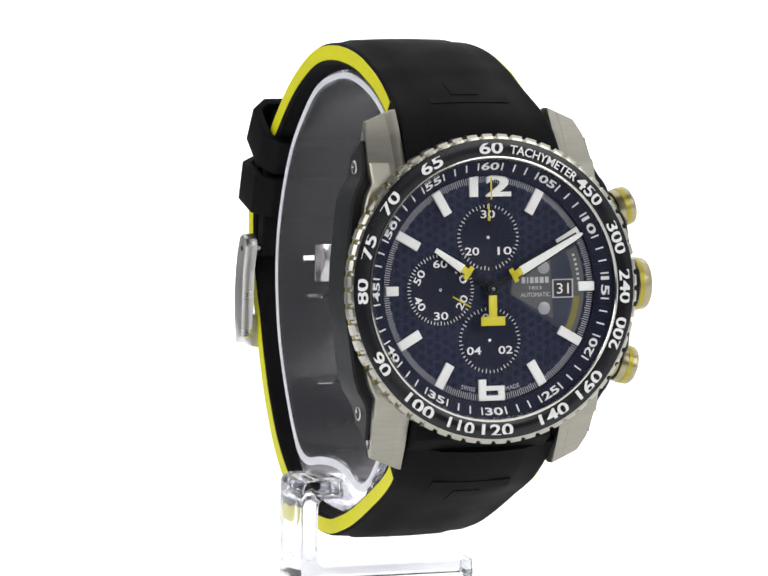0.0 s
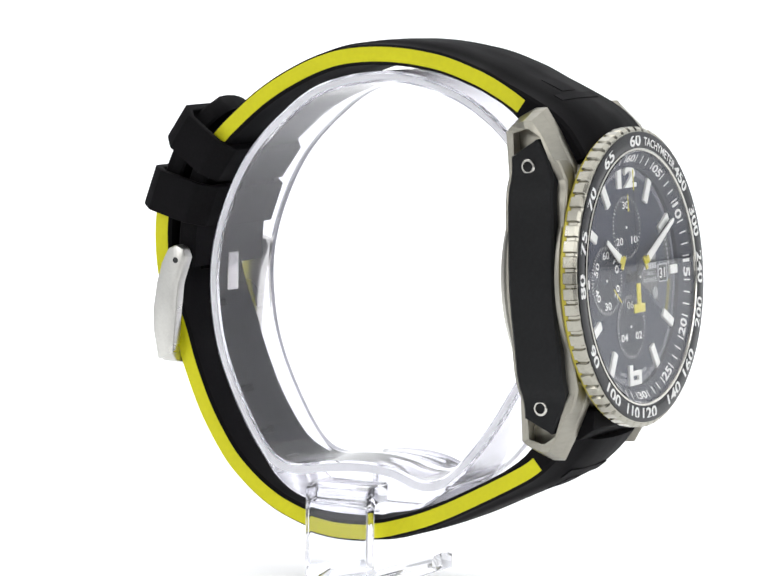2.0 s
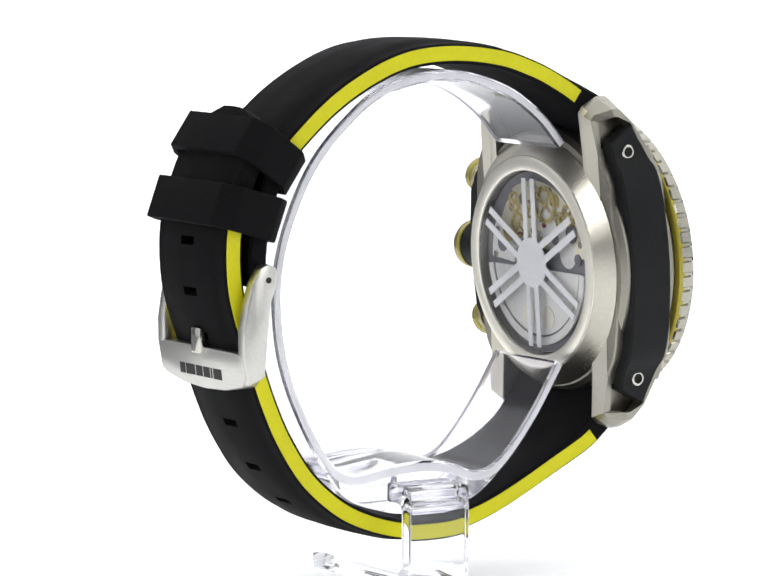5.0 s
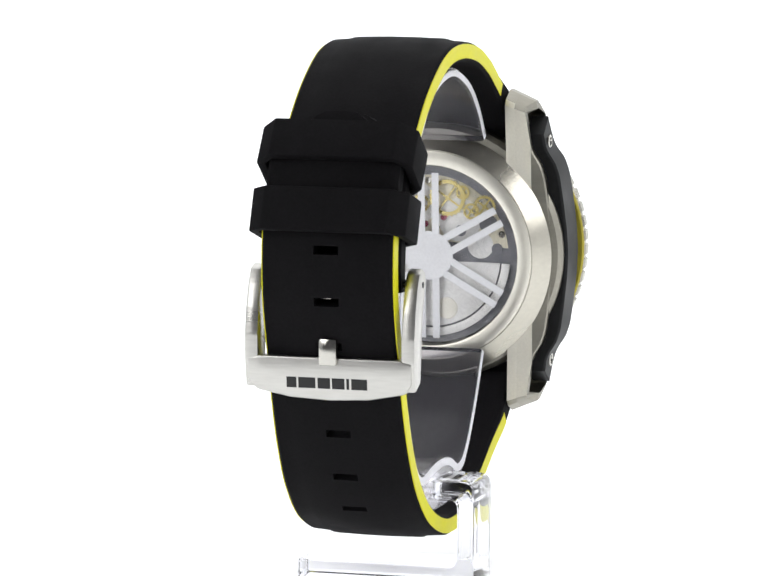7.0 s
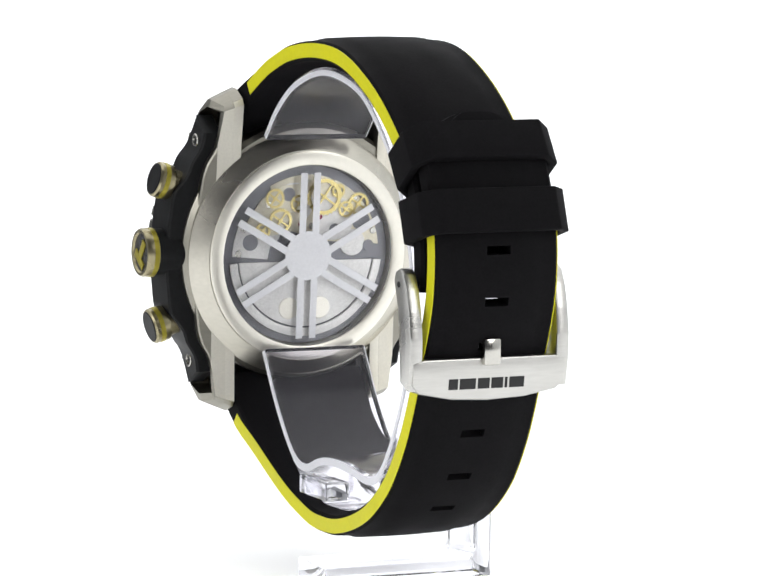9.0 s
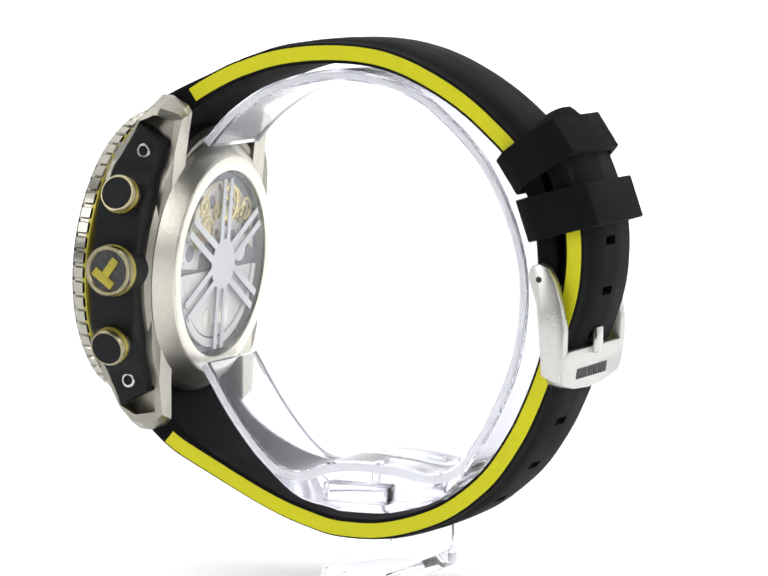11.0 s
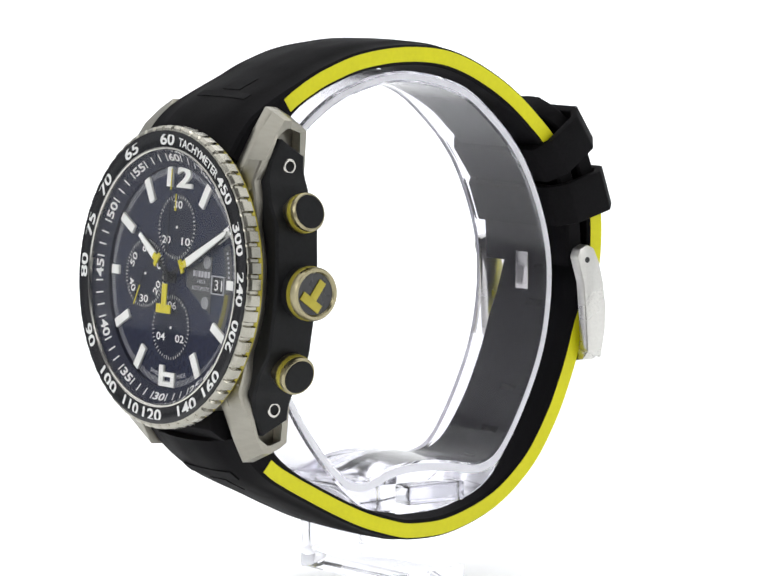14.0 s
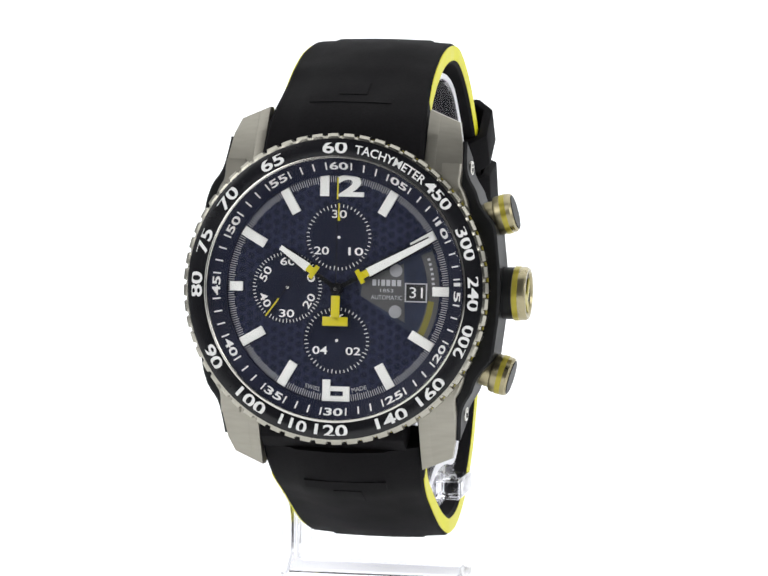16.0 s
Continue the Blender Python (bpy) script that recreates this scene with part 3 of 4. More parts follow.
bezel = part("bezel", notched(), BEZELSTEEL, watch, "notched satin steel bezel", m=MF)
part("ring", lathe([(20.2, 6.5), (21.8, 6.5), (22.05, 6.75), (22.05, 7.35), (20.2, 7.35)], 144), YELLOW_METAL, bezel, "yellow ring under the bezel", m=MF)
part("insert", lathe([(19.15, 9.0), (21.6, 9.0), (21.6, 9.36), (21.45, 9.42), (19.3, 9.3), (19.15, 9.26)], 144), INSERT, bezel, "black enamel tachymeter ring", m=MF)
part("inner_ring", lathe([(18.75, 8.6), (19.16, 8.6), (19.16, 9.38), (19.05, 9.44), (18.9, 9.44), (18.75, 9.3)], 144), POLISHED, bezel, "thin polished steel ring", m=MF)
SCALE = [("60", -1, 0), ("65", -28, 0), ("70", -51.5, 0), ("75", -71.5, 0), ("80", -89.5, 0), ("90", 239.8, 1), ("100", 215.8, 1), ("110", 196.1, 1), ("120", 180, 1),
         ("140", 154.2, 1), ("160", 134.6, 1), ("200", 110.1, 1), ("240", 90.3, 0), ("300", 69.8, 0), ("450", 47, 0)]
for body, ang, inward in SCALE:
    bm = lettering(body, 1.78, {"110": 4.2}.get(body, 3.65 if len(body) == 2 else 4.9), 0.05, 0.02)
    # bend the number along the ring
    sgn = 1 if inward else -1
    for v in bm.verts:
        r = 20.35 + (-v.co.y if inward else v.co.y)
        a = v.co.x / 20.35
        th = radians(ang) + (-a if inward else a)
        v.co = (r * math.sin(th), r * math.cos(th), 9.37 + v.co.z)
    part("numeral", bm, WHITE, bezel, "white printed number", m=MF)
bm = lettering("TACHYMETER", 1.25, 11.2, 0.05, 0.012)
for v in bm.verts:
    th, r = radians(23.3) + v.co.x / 20.2, 20.25 + v.co.y
    v.co = (r * math.sin(th), r * math.cos(th), 9.37 + v.co.z)
part("scale_word", bm, WHITE, bezel, "white printed word", m=MF)

# flange with the minute scale, sloping down to the dial
flange = part("flange", lathe([(16.35, 5.6), (18.9, 6.95), (18.9, 4.6), (16.35, 4.6)], 144), FLANGE, watch, "dark navy sloping minute ring", m=MI)


def on_flange(bm, ang, inward):
    for v in bm.verts:
        rr = -v.co.y if inward else v.co.y
        r = 17.68 + rr * 0.8
        th = radians(ang) + (-v.co.x if inward else v.co.x) / 17.7
        z = 5.6 + (r - 16.35) * 1.35 / 2.55 + 0.04 + v.co.z
        v.co = (r * math.sin(th), r * math.cos(th), z)
    return bm


for k in range(12):
    body = "60" if k == 0 else "%02d" % (5 * k)
    part("minute_number", on_flange(lettering(body, 1.35, 2.75, 0.04, 0.022), 30 * k, 4 <= k <= 8), WHITE, flange, "white printed minute number", m=MI)
for k in range(60):
    if k % 5:
        part("tick", on_flange(block(-0.11, 0.11, -0.66, 0.66, 0, 0.03), 6 * k, False), WHITE, flange, m=MI)

# dial
dial = part("dial", lathe([(0, 4.4), (16.5, 4.4), (16.5, 5.0), (0, 5.0)], 128, False), DIAL, watch, "dark navy honeycomb chronograph dial", m=MI)
bm = bmesh.new()
for k in range(300):
    a = 2 * math.pi * k / 300
    r0 = 15.35 if k % 5 else 15.2
    vs = []
    for r, w in ((r0, -0.055), (r0, 0.055), (16.25, 0.055), (16.25, -0.055)):
        vs.append(bm.verts.new((r * math.sin(a) + w * math.cos(a), r * math.cos(a) - w * math.sin(a), 5.03)))
    bm.faces.new(vs)
part("minute_track", bm, GREYINK, dial, "fine pale seconds track", m=MI, kind="stuff")

# open sector with the movement behind, date and small print
sector = [(3.3, -0.9), (2.8, 1.6)] + [(14.9 * math.sin(radians(a)), 14.9 * math.cos(radians(a))) for a in range(66, 121, 3)]
part("open_sector", prism(sector, 4.99, 5.04), BLUEGLASS, dial, "dark blue cut-out showing the movement", m=MI)
wedge = [(3.4, -0.9), (3.6, 1.4), (9.6, 3.9), (9.9, -4.6)]
skeleton = part("skeleton_plate", prism(wedge, 5.03, 5.12), SKELETON, dial, "grey skeleton plate with small print", m=MI)
for y in (2.85, -3.05):
    part("jewel_screw", turned(lathe([(0, 0), (0.92, 0), (0.92, 0.1), (0.8, 0.15), (0, 0.12)], 32, False), Matrix.Translation((8.5, y, 5.12))), SCREWGREY, dial, "small grey screw", m=MI)
for x, w in ((5.35, 0.55), (6.0, 0.22), (6.65, 0.55), (7.4, 0.55), (8.2, 0.6), (9.0, 0.55)):
    part("maker_mark", block(x - w / 2, x + w / 2, 0.62, 1.5, 5.12, 5.16), GREYINK, dial, "pale maker's mark on the dial", m=MI)
for body, y, h, w in (("1853", -0.05, 0.5, 1.9), ("AUTOMATIC", -1.05, 0.62, 4.6)):
    part("small_print", turned(lettering(body, h, w, 0.03), Matrix.Translation((7.2, y, 5.135))), GREYINK, dial, "pale small print", m=MI)
part("outer_arc", prism([(13.1 * math.sin(radians(a)), 13.1 * math.cos(radians(a))) for a in range(67, 120, 2)] + [(14.85 * math.sin(radians(a)), 14.85 * math.cos(radians(a))) for a in range(119, 66, -2)], 5.03, 5.045), SKELETON, dial, "grey outer arc of the cut-out", m=MI)
part("yellow_arc", prism([(13.3 * math.sin(radians(a)), 13.3 * math.cos(radians(a))) for a in range(96, 119, 2)] + [(14.2 * math.sin(radians(a)), 14.2 * math.cos(radians(a))) for a in range(118, 95, -2)], 5.05, 5.08),
     material("dim_yellow_print", (0.16, 0.14, 0.02), 0.5), dial, "dim yellow printed arc", m=MI)
for k in range(7):
    part("arc_mark", turned(block(-0.17, 0.17, -0.2, 0.2, 0, 0.03), at_clock(14.0, 71 + 2.9 * k, 5.06)), GREYINK, dial, m=MI)
part("date_frame", merge(block(9.85, 13.1, 0.95, 1.12, 5.05, 5.25), block(9.85, 13.1, -1.62, -1.45, 5.05, 5.25), block(9.85, 10.03, -1.45, 0.95, 5.05, 5.25), block(12.92, 13.1, -1.45, 0.95, 5.05, 5.25)), GREYINK, dial, "pale grey date window frame", m=MI)
part("date_disc", block(10.05, 12.9, -1.45, 0.95, 5.05, 5.1), BLACKINK, dial, "black date disc", m=MI)
part("date_number", turned(lettering("31", 1.55, 1.9, 0.03, 0.0), Matrix.Translation((11.5, -0.25, 5.12))), WHITE, dial, "white date number", m=MI)
for body, ang in (("SWISS", 193.5), ("MADE", 166.5)):
    part("small_print", turned(lettering(body, 0.6, 2.2, 0.03), at_clock(14.7, ang, 5.04, inward=True)), GREYINK, dial, "pale small print", m=MI)

# hour marks
for k in range(12):
    if k in (0, 6):
        continue
    r0, r1, w = {3: (13.9, 16.4, 0.68), 9: (14.0, 15.9, 0.68)}.get(k, (12.45, 16.2, 0.68))
    part("hour_mark", turned(block(-w, w, r0, r1, 5.0, 5.45, 0.08), at_clock(0, 30 * k, 0)), LUME, dial, "white luminous hour baton", m=MI)
part("hour_numeral", turned(lettering("12", 3.15, 6.4, 0.35, 0.035), Matrix.Translation((0.35, 14.85, 5.2))), LUME, dial, "white luminous numeral", m=MI)
six = [block(-1.9, -0.75, -16.2, -13.1, 5.02, 5.4, 0.05), block(-0.76, 2.1, -16.2, -15.45, 5.02, 5.4, 0.05), block(-0.76, 2.1, -14.75, -14.05, 5.02, 5.4, 0.05), block(1.15, 2.1, -15.46, -14.74, 5.02, 5.4, 0.05)]
part("hour_numeral", merge(*six), LUME, dial, "white luminous open numeral", m=MI)

# three counters
for name, cx, cy, ticks, words in (("minute_counter", 0.0, 7.4, 48, (("30", 0, 3.35), ("10", 128, 3.2), ("20", 232, 3.2))),
                                   ("hour_counter", 0.0, -7.45, 48, (("06", 0, 3.3), ("02", 121, 2.85), ("04", 239, 2.85))),
                                   ("seconds_counter", -7.45, 0.0, 60, (("60", 0, 3.7), ("10", 60, 3.7), ("20", 120, 3.7), ("30", 180, 3.7), ("40", 240, 3.7), ("50", 300, 3.7)))):
    t = Matrix.Translation((cx, cy, 0))
    R = 5.3 if name == "seconds_counter" else 4.95
    sub = part(name, turned(lathe([(0, 4.95), (R, 4.95), (R, 5.05), (R - 0.15, 5.05), (R - 0.25, 5.015), (0, 5.015)], 72, False), t), COUNTER, dial, "recessed navy counter", m=MI)
    bm = bmesh.new()
    for k in range(ticks):
        a = 2 * math.pi * k / ticks
        r0 = R - (0.62 if k % 5 else 0.8)
        vs = [bm.verts.new((cx + r * math.sin(a) + w * math.cos(a), cy + r * math.cos(a) - w * math.sin(a), 5.07)) for r, w in ((r0, -0.055), (r0, 0.055), (R - 0.18, 0.055), (R - 0.18, -0.055))]
        bm.faces.new(vs)
    part("counter_scale", bm, WHITE, dial, m=MI, kind="stuff")
    for body, ang, r in words:
        upright = name != "seconds_counter"
        x, y = cx + r * math.sin(radians(ang)), cy + r * math.cos(radians(ang))
        if upright:
            mm = Matrix.Translation((x, y, 5.06))
        else:
            mm = t @ at_clock(3.75, ang, 5.06, inward=ang in (120, 180, 240))
        part("counter_number", turned(lettering(body, 1.15, 2.2, 0.03, 0.012), mm), WHITE, dial, "white printed counter number", m=MI)
    part("counter_hub", turned(disc(0.22, 5.0, 5.1), t), WHITE, dial, "small white pivot", m=MI)
part("counter_hand", merge(block(-0.09, 0.09, 9.8, 12.3, 5.5, 5.56), block(-0.2, 0.2, 9.8, 10.3, 5.5, 5.56)), YELLOW_PAINT, dial, "thin yellow counter hand", m=MI)


# hands
def hand(name, ang, z, white, tip, yellow, label):
    """A hand: dark stem, yellow crosspiece and a white blade."""
    r0, r1, r2 = yellow[0], white[0], white[1]
    t = at_clock(0, ang, z)
    blade = part(name, turned(prism([(-0.66, r1), (0.66, r1), (0.38, r2 - 0.9), (tip, r2), (-tip, r2), (-0.38, r2 - 0.9)], 0, 0.22, 0.04), t), LUME, watch, label, m=MI)
    part("hand_stem", turned(prism([(-0.35, -0.6), (0.35, -0.6), (0.3, r0 + 0.2), (-0.3, r0 + 0.2)], 0.02, 0.16), t), PLATE, blade, "black hand stem", m=MI)
    part("hand_edge", turned(prism([(-0.9, r1), (0.9, r1), (0.6, r2 - 0.8), (-0.6, r2 - 0.8)], -0.06, 0.02), t), PLATE, blade, "thin black hand edge", m=MI)
    part("crosspiece", turned(merge(block(-0.5, 0.5, r0 + 0.3, r1 + 0.1, 0.03, 0.27), block(-1.05, 1.05, r0 + 0.3, r0 + 0.95, 0.03, 0.27)), t), YELLOW_PAINT, blade, "yellow crosspiece", m=MI)
    return blade


hand("hour_hand", -55.5, 5.75, (5.2, 10.2), 0.35, (3.5,), "white hour hand with a yellow crosspiece")
hand("minute_hand", 61.6, 6.1, (5.2, 16.2), 0.18, (3.3,), "long white minute hand with a yellow crosspiece")
sweep_hand = part("sweep_hand", merge(block(-0.62, 0.62, -4.6, -0.95, 6.45, 6.65, 0.05), block(-1.85, 1.85, -5.3, -4.0, 6.45, 6.65, 0.05), block(-0.1, 0.1, 12.9, 16.0, 6.5, 6.58)), YELLOW_PAINT, watch, "yellow chronograph hand with a T-shaped tail", m=MI)
part("hand_rod", block(-0.06, 0.06, -1.0, 12.9, 6.5, 6.58), PLATE, sweep_hand, "fine black rod", m=MI)
part("hand_hub", merge(disc(0.85, 5.0, 6.7, 0.1), disc(0.3, 6.7, 6.9, 0.05)), PLATE, sweep_hand, "black hub", m=MI)
part("hub_pin", disc(0.24, 6.9, 6.94), POLISHED, sweep_hand, "steel pin", m=MI)
small_hand = part("running_hand", block(-0.1, 0.1, 2.0, 5.2, 0.0, 0.08), YELLOW_PAINT, watch, "fine yellow running seconds hand", m=Matrix.Scale(0.001, 4))

part("hand_root", block(-0.06, 0.06, -1.0, 2.0, 0.0, 0.07), PLATE, small_hand, "black root of the hand", m=Matrix.Scale(0.001, 4))
crystal = part("crystal", lathe([(0, 8.5), (18.7, 8.5), (18.78, 8.6), (18.78, 9.3), (18.6, 9.42), (0, 9.46)], 128, False), CRYSTAL, watch, "flat clear sapphire crystal", m=MF)
crystal.visible_shadow = False

# crown and pushers
XOUT = pose(0, 0, 0, 0, 90)
tc = Matrix.Translation((0, -0.1, 0.3)) @ XOUT @ Matrix.Diagonal((1.03, 1.03, 1, 1))
crown = part("crown", turned(lathe([(0, 20.0), (3.6, 20.0), (3.66, 24.9), (3.3, 25.1), (0, 25.1)], 64, False), tc), PLATE, watch, "black crown sleeve", m=MD)
part("crown_ring", turned(lathe([(2.95, 24.8), (3.72, 24.8), (3.76, 25.0), (3.76, 26.5), (3.55, 26.85), (3.15, 26.85), (2.95, 26.55)], 72), tc), CHAMPAGNE, crown, "champagne steel crown ring", m=MD)
part("crown_band", turned(lathe([(3.7, 24.85), (3.82, 24.9), (3.82, 25.65), (3.7, 25.7)], 72), tc), YELLOW_METAL, crown, "yellow crown band", m=MD)
part("crown_cap", turned(disc(3.0, 24.2, 26.5), tc), CROWNGREY, crown, "dark grey crown end", m=MD)
tee = merge(block(-1.95, 1.95, -2.1, -0.75, 26.5, 26.72, 0.05), block(-0.65, 0.65, -0.8, 2.2, 26.5, 26.72, 0.05))
part("crown_emblem", turned(tee, Matrix.Translation((0, -0.1, 0.3)) @ XOUT @ pose(0, 0, 0, 0, 0, -32)), YELLOW_METAL, crown, "yellow T-shaped relief", m=MD)
for y, lean in ((10.6, 15), (-11.2, -15)):
    tp = Matrix.Translation((18.8, y - lean * 0.035, 0.75)) @ pose(0, 0, 0, 0, 0, lean) @ XOUT @ Matrix.Diagonal((1.05, 1.05, 1, 1))
    push = part("pusher", turned(lathe([(0, 0), (2.2, 0), (2.2, 3.2), (2.6, 3.35), (2.7, 3.6), (2.7, 5.7), (2.5, 6.0), (0, 6.0)], 56, False), tp), CHAMPAGNE, watch, "champagne steel pusher with a yellow band", m=MD)
    part("pusher_band", turned(lathe([(2.6, 4.3), (2.76, 4.35), (2.76, 5.1), (2.6, 5.15)], 56), tp), YELLOW_METAL, push, "yellow band", m=MD)
    part("pusher_cap", turned(disc(2.35, 5.9, 6.12, 0.08), tp), PLATE, push, "black pusher end", m=MD)

# case back: conical ring, glass, wheel-shaped print, movement
case_back = part("case_back", lathe([(14.4, -3.6), (19.6, -3.6), (19.7, -4.0), (17.4, -6.1), (17.1, -6.35), (14.9, -6.45), (14.6, -6.2)], 128), BACKSTEEL, watch, "satin steel conical case back", m=MB)
back_glass = part("back_glass", disc(14.6, -6.3, -5.9), CRYSTAL, case_back, "clear display back", m=MB)
back_glass.visible_shadow = False
part("back_ring", lathe([(14.7, -6.2), (17.0, -6.2), (16.9, -6.5), (16.6, -6.62), (15.0, -6.62), (14.7, -6.5)], 128), BRIGHT, case_back, "bright polished back ring", m=MB)
part("movement_base", disc(14.4, -4.6, -4.0), MOVEDARK, case_back, "dark movement base", m=MB)
part("spoke_hub", disc(4.0, -6.48, -6.3, 0.06), SPOKE, case_back, "pale round hub", m=MB)
for k in range(6):
    for off in (-1.15, 1.15):
        part("spoke", turned(block(off - 0.58, off + 0.58, 3.6, 13.4, -6.5, -6.31, 0.06), at_clock(0, 60 * k, 0)), SPOKE, case_back, "pale wheel spoke", m=MB)
rotor = [(11.6 * math.sin(radians(a)), 11.6 * math.cos(radians(a))) for a in range(95, 266, 5)]
part("rotor", prism(rotor, -5.3, -5.0, 0.05), MOVEMENT, case_back, "silvery winding rotor", m=MB)
part("rotor_rim", prism([(13.2 * math.sin(radians(a)), 13.2 * math.cos(radians(a))) for a in range(95, 266, 5)] + [(11.9 * math.sin(radians(a)), 11.9 * math.cos(radians(a))) for a in range(265, 94, -5)], -5.45, -5.0, 0.04), MOVEMENT, case_back, "silvery rotor weight", m=MB)
for a, r, rad in ((-40, 7.5, 3.6), (15, 8.6, 3.4), (60, 8.0, 2.6), (-78, 8.4, 2.2)):
    x, y = r * math.sin(radians(a)), r * math.cos(radians(a))
    part("bridge", turned(disc(rad, -4.85, -4.6, 0.08), Matrix.Translation((x, y, 0))), MOVEMENT, case_back, "silvery movement bridge", m=MB)
part("bridge", prism([(12.9 * math.sin(radians(a)), 12.9 * math.cos(radians(a))) for a in range(-84, 31, 6)] + [(3.0, 4.0), (-2.0, 2.2)], -4.82, -4.62, 0.05), CREAM, case_back, "cream gilt movement bridge", m=MB)
part("bridge", prism([(1.0, 11.5), (1.2, 4.0), (6.0, 3.2), (10.5, 5.0), (8.0, 9.0), (4.5, 11.2)], -4.95, -4.62, 0.08), CREAM, case_back, "cream gilt movement bridge", m=MB)
part("bridge", prism([(12.6 * math.sin(radians(a)), 12.6 * math.cos(radians(a))) for a in range(62, 94, 4)] + [(6.5, -0.6), (5.8, 3.0)], -4.9, -4.62, 0.06), MOVEMENT, case_back, "silvery movement bridge", m=MB)
for x, y, rad in ((-9.6, 5.2, 1.5), (-5.0, 4.0, 0.9), (3.2, 9.8, 1.1), (9.6, 2.2, 1.3), (-11.0, 1.2, 0.9)):
    part("recess", turned(disc(rad, -4.97, -4.8), Matrix.Translation((x, y, 0))), MOVEDARK, case_back, "dark recess in the movement", m=MB)
for x, y in ((-8.2, 9.0), (-4.2, 11.6), (0.4, 12.0), (6.6, 8.2), (10.8, 4.4), (-11.8, 3.6), (-1.0, 4.6), (11.6, 0.4)):
    part("movement_screw", turned(merge(disc(0.55, -5.05, -4.8, 0.06, 20), block(-0.5, 0.5, -0.08, 0.08, -5.08, -5.0)), Matrix.Translation((x, y, 0)) @ Matrix.Rotation(0.7 * x, 4, "Z")), POLISHED, case_back, "small polished screw", m=MB)
for x in (-2.7, 2.7):
    part("rotor_boss", turned(lathe([(0, -5.3), (1.75, -5.3), (1.7, -5.42), (1.2, -5.46), (0, -5.42)], 40, False), Matrix.Translation((x, -8.6, 0))), BRIGHT, case_back, "bright round boss on the rotor", m=MB)
def wheel(x, y, rad, z):
    """A toothed wheel with four arms."""
    bm = lathe([(rad * 0.8, z), (rad, z), (rad, z + 0.14), (rad * 0.8, z + 0.14)], 44)
    for k in range(2):
        bm = merge(bm, turned(block(-0.14, 0.14, -rad * 0.85, rad * 0.85, z + 0.01, z + 0.12), Matrix.Rotation(radians(35 + 90 * k), 4, "Z")))
    teeth = [turned(block(-0.1, 0.1, rad - 0.03, rad + 0.16, z + 0.02, z + 0.12), Matrix.Rotation(2 * math.pi * k / 26, 4, "Z")) for k in range(26)]
    bm = merge(bm, disc(0.35, z - 0.12, z + 0.2, n=16), *teeth)
    part("gear", turned(bm, Matrix.Translation((x, y, 0))), GOLD, case_back, "small gilt wheel", m=MB)


for x, y, rad, z in ((-2.9, 9.3, 2.9, -5.25), (4.6, 5.6, 1.9, -5.25), (7.6, 4.0, 1.2, -5.2), (1.5, 8.3, 1.3, -5.2), (-6.8, 7.2, 1.2, -5.2), (-9.0, 8.0, 1.7, -5.1), (5.6, 9.2, 1.5, -5.1), (-5.4, 10.2, 1.0, -5.15)):
    wheel(x, y, rad, z)
for a, r in ((-20, 6.5), (10, 5.0), (48, 6.0)):
    part("jewel", turned(disc(0.5, -5.05, -4.85), Matrix.Translation((r * math.sin(radians(a)), r * math.cos(radians(a)), 0))), RUBY, case_back, "red jewel", m=MB)

# ---- the clear stand ----
stand = tagged(new("display_stand"), "clear acrylic watch stand with a C-shaped cuff", "display stand")
FOOT = [(-8.7, -91.2), (-14.0, -91.2), (-14.9, -91.5), (-15.4, -92.2), (-15.5, -93.0), (-15.5, -107.5), (12.6, -107.5), (12.6, -104.4), (-11.9, -104.4), (-12.6, -104.0), (-12.8, -103.2),
        (-12.8, -95.4), (-12.6, -94.6), (-11.9, -94.2), (-8.7, -94.2)]
part("bracket", turned(prism(FOOT, -5.4, 5.4, 0.45, 3), Matrix(((1, 0, 0, 0), (0, 0, -1, 0.2), (0, 1, 0, 0), (0, 0, 0, 1)))), ACRYLIC, stand, "clear bent acrylic bracket").visible_shadow = False
part("arm_end", block(8.7, 12.5, -5.2, 5.6, -94.4, -91.4, 0.45, 3), ACRYLIC, stand, "clear rounded end of the arm").visible_shadow = False
FROSTED = material("sawn_acrylic_edge", (0.93, 0.93, 0.96), 0.4, vary=0.06, grain=1200, stain=120, trans=0.5, ior=1.4, bump=0.1)
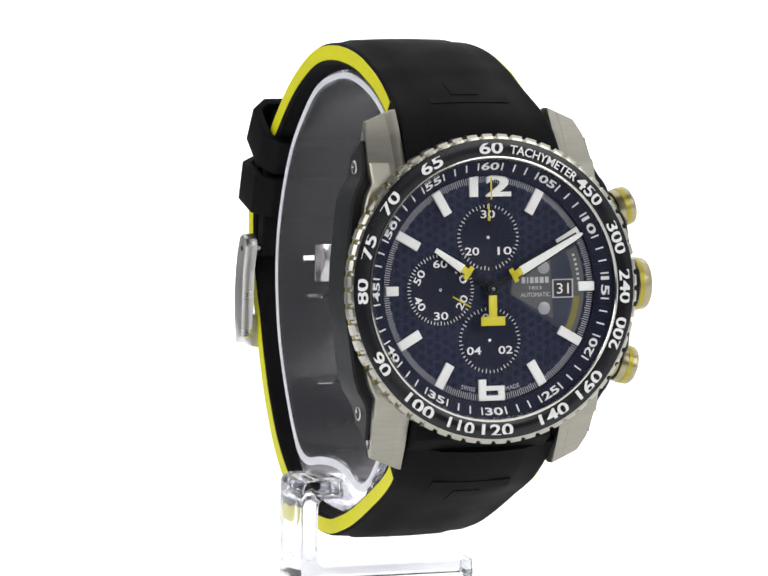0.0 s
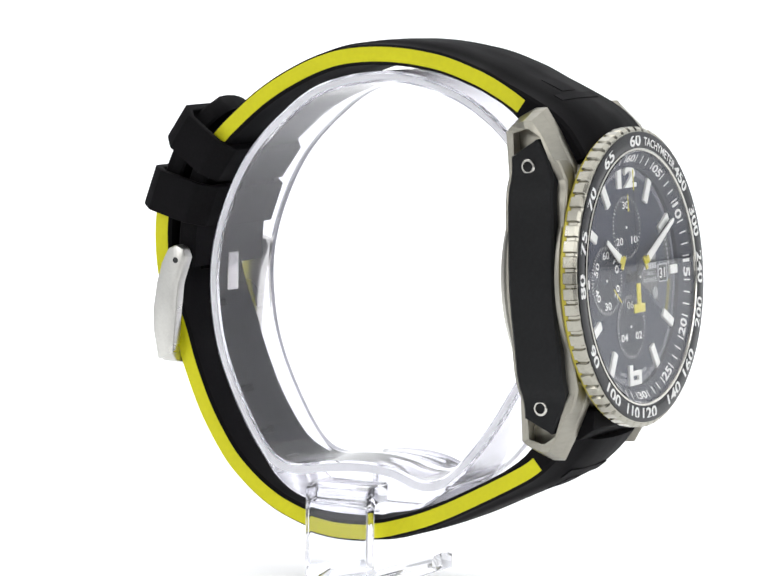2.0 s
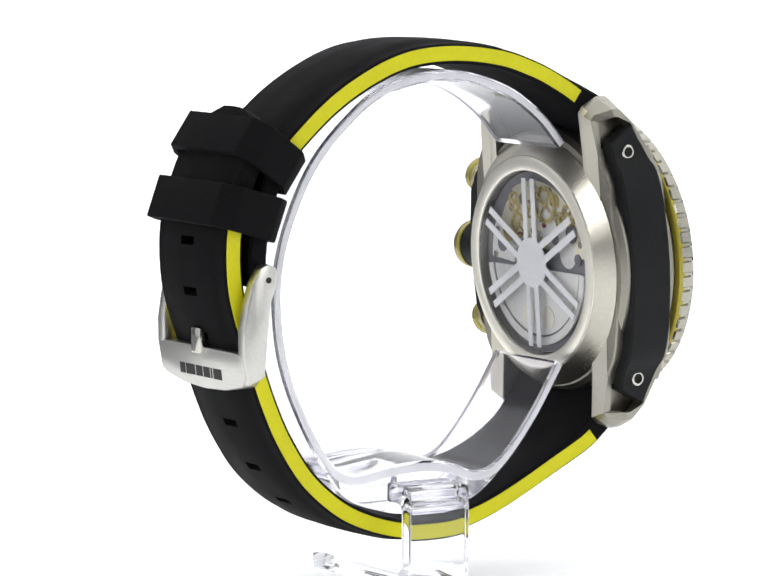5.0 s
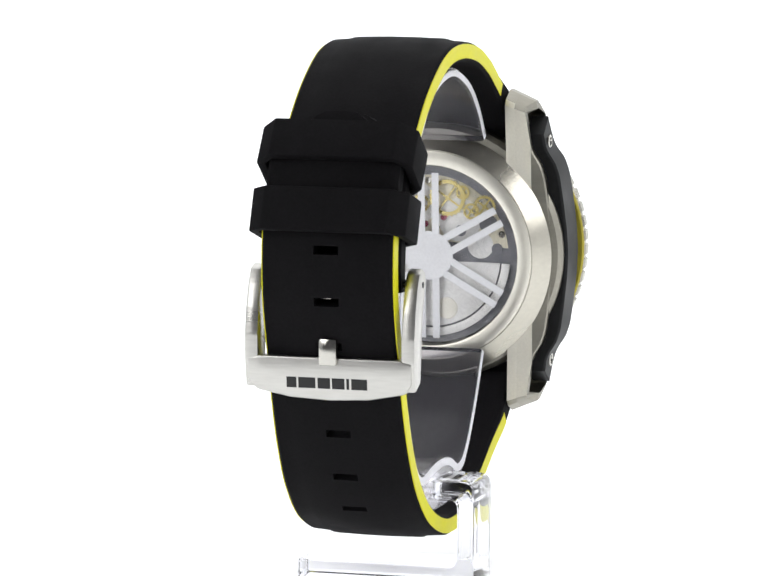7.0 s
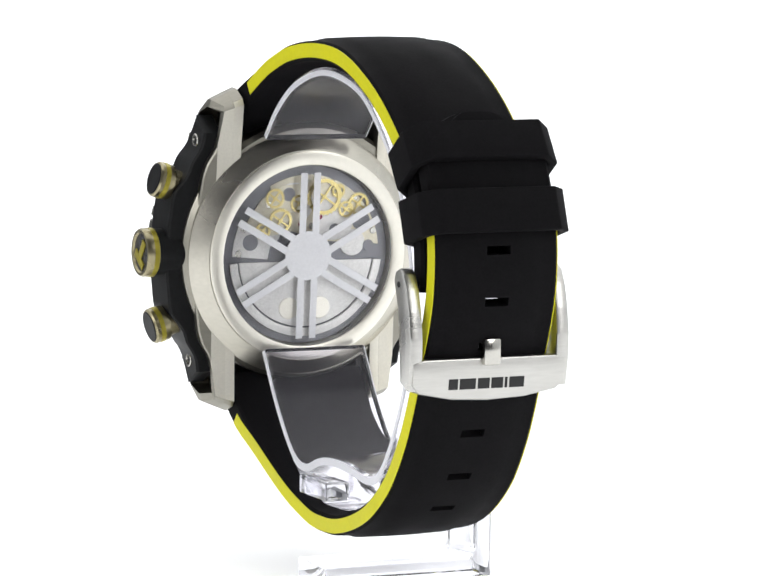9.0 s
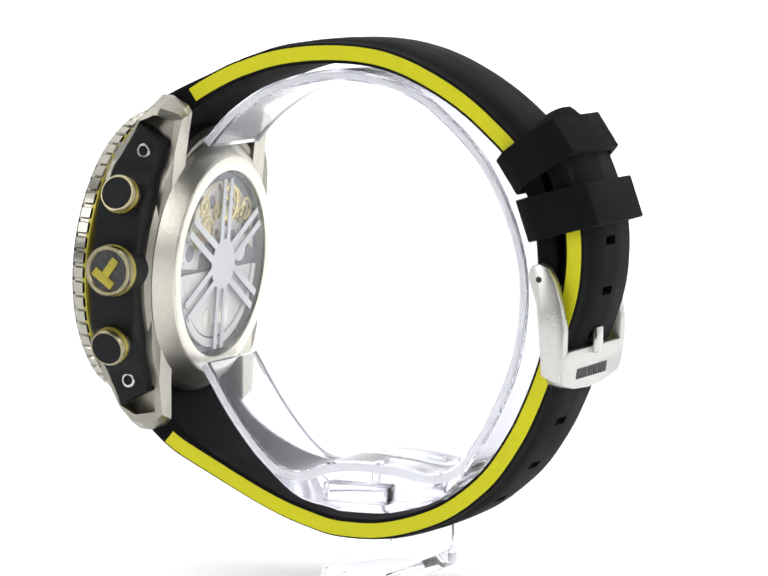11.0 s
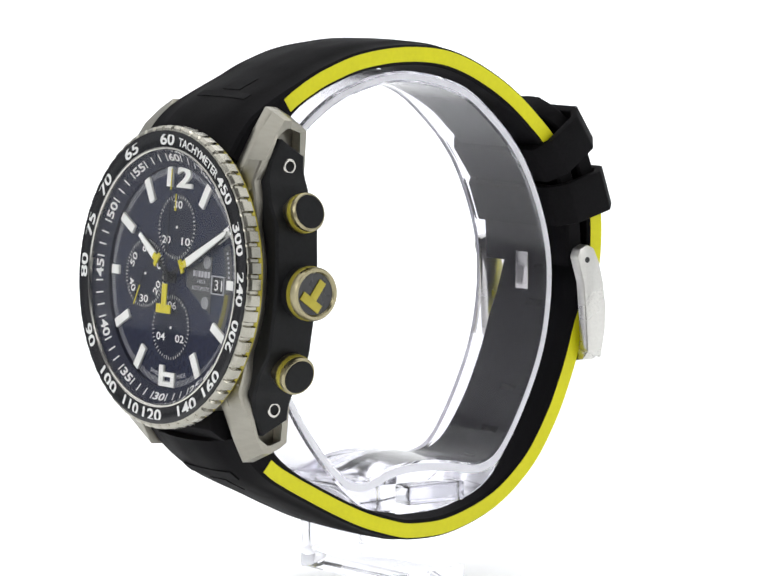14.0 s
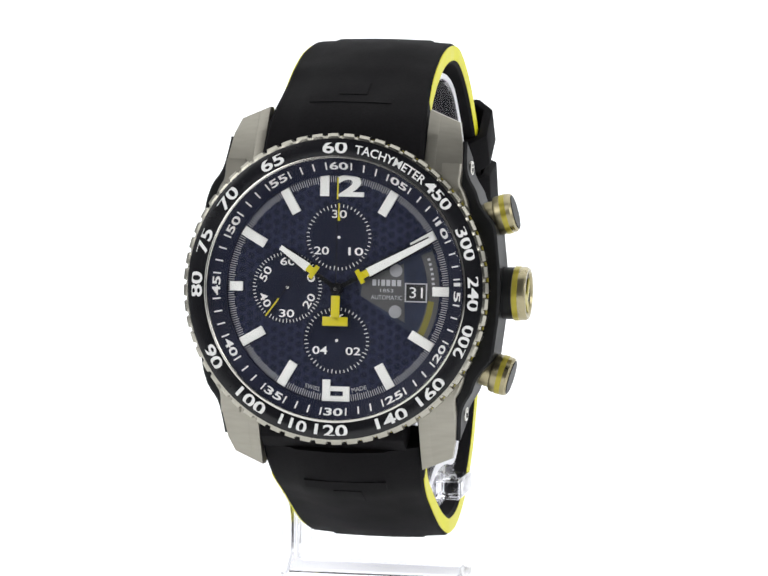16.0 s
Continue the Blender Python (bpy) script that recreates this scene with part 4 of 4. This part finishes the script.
CUFF = [(-26.6, -40.8), (-22.0, -36.0), (-15.0, -31.8), (-4.7, -29.6), (6.6, -31.7), (13.8, -36.7), (19.4, -42.8), (23.3, -50.5), (25.4, -58.3), (25.4, -66.0),
        (23.8, -73.8), (20.0, -82.2), (15.8, -88.4), (11.5, -90.4), (5.5, -89.6), (-0.8, -89.2), (-6.0, -89.8), (-11.0, -91.4), (-15.8, -89.7), (-21.7, -83.0), (-26.8, -75.0)]
cuff_line = spline(CUFF, 1.0)
CT = cuff_line[-1][2]


def cuff_depth():
    """How far the cuff reaches outward: a thin wall above, solid down to the strap below."""
    out = {}
    for q, nrm, s in cuff_line:
        h = 0.85
        if -13.0 < q.x < 14.0 and q.y < -80:
            best = min(low_line, key=lambda a: abs((a[0] - q).cross(nrm)) + (50 if (a[0] - q).dot(nrm) < 0 or a[0].y > -75 else 0))
            h = max(0.85, (best[0] - q).dot(nrm) - 2.3)
        out[s] = h
    keys = sorted(out)
    flat = [out[k] for k in keys]
    for _ in range(4):
        flat = flat[:1] + [(a + b + c) / 3 for a, b, c in zip(flat, flat[1:], flat[2:])] + flat[-1:]
    return dict(zip(keys, flat))


DEPTH = cuff_depth()


def cuff_section(s):
    h = DEPTH[s]
    return [(-8.6, h - 0.3), (-8.3, h), (8.3, h), (8.6, h - 0.3), (8.6, -0.5), (8.3, -0.8), (-8.3, -0.8), (-8.6, -0.5)]


part("cuff", band(cuff_line, cuff_section, 1), CUFF_CLEAR, stand, "clear curved acrylic cuff").visible_shadow = False
for side in (-1, 1):
    part("cuff_edge", band(cuff_line, lambda s: [(side * 8.63, min(DEPTH[s], 1.2) - 0.4), (side * 8.8, min(DEPTH[s], 1.2) - 0.45), (side * 8.8, -0.4), (side * 8.63, -0.45)], 1), FROSTED, stand, "milky sawn acrylic edge").visible_shadow = False


# ---- what moves ----
def motions():
    """Everything on the turntable turns evenly; the running seconds hand goes round once a minute."""
    turns = [(0.5 * k, pose(0, 0, 0, 0, 0, 20.14 + 20.529 * 0.5 * k)) for k in range(33)]
    walk(watch, turns)
    walk(stand, turns)
    hub = MI @ Matrix.Translation((-7.45, 0.0, 5.35))
    hub_turn = hub.to_quaternion().to_matrix().to_4x4()
    walk(small_hand, [(1.0 * k, Matrix.Translation(hub.translation) @ hub_turn @ Matrix.Rotation(-radians(120 + 6.0 * k), 4, "Z")) for k in range(17)])


motions()
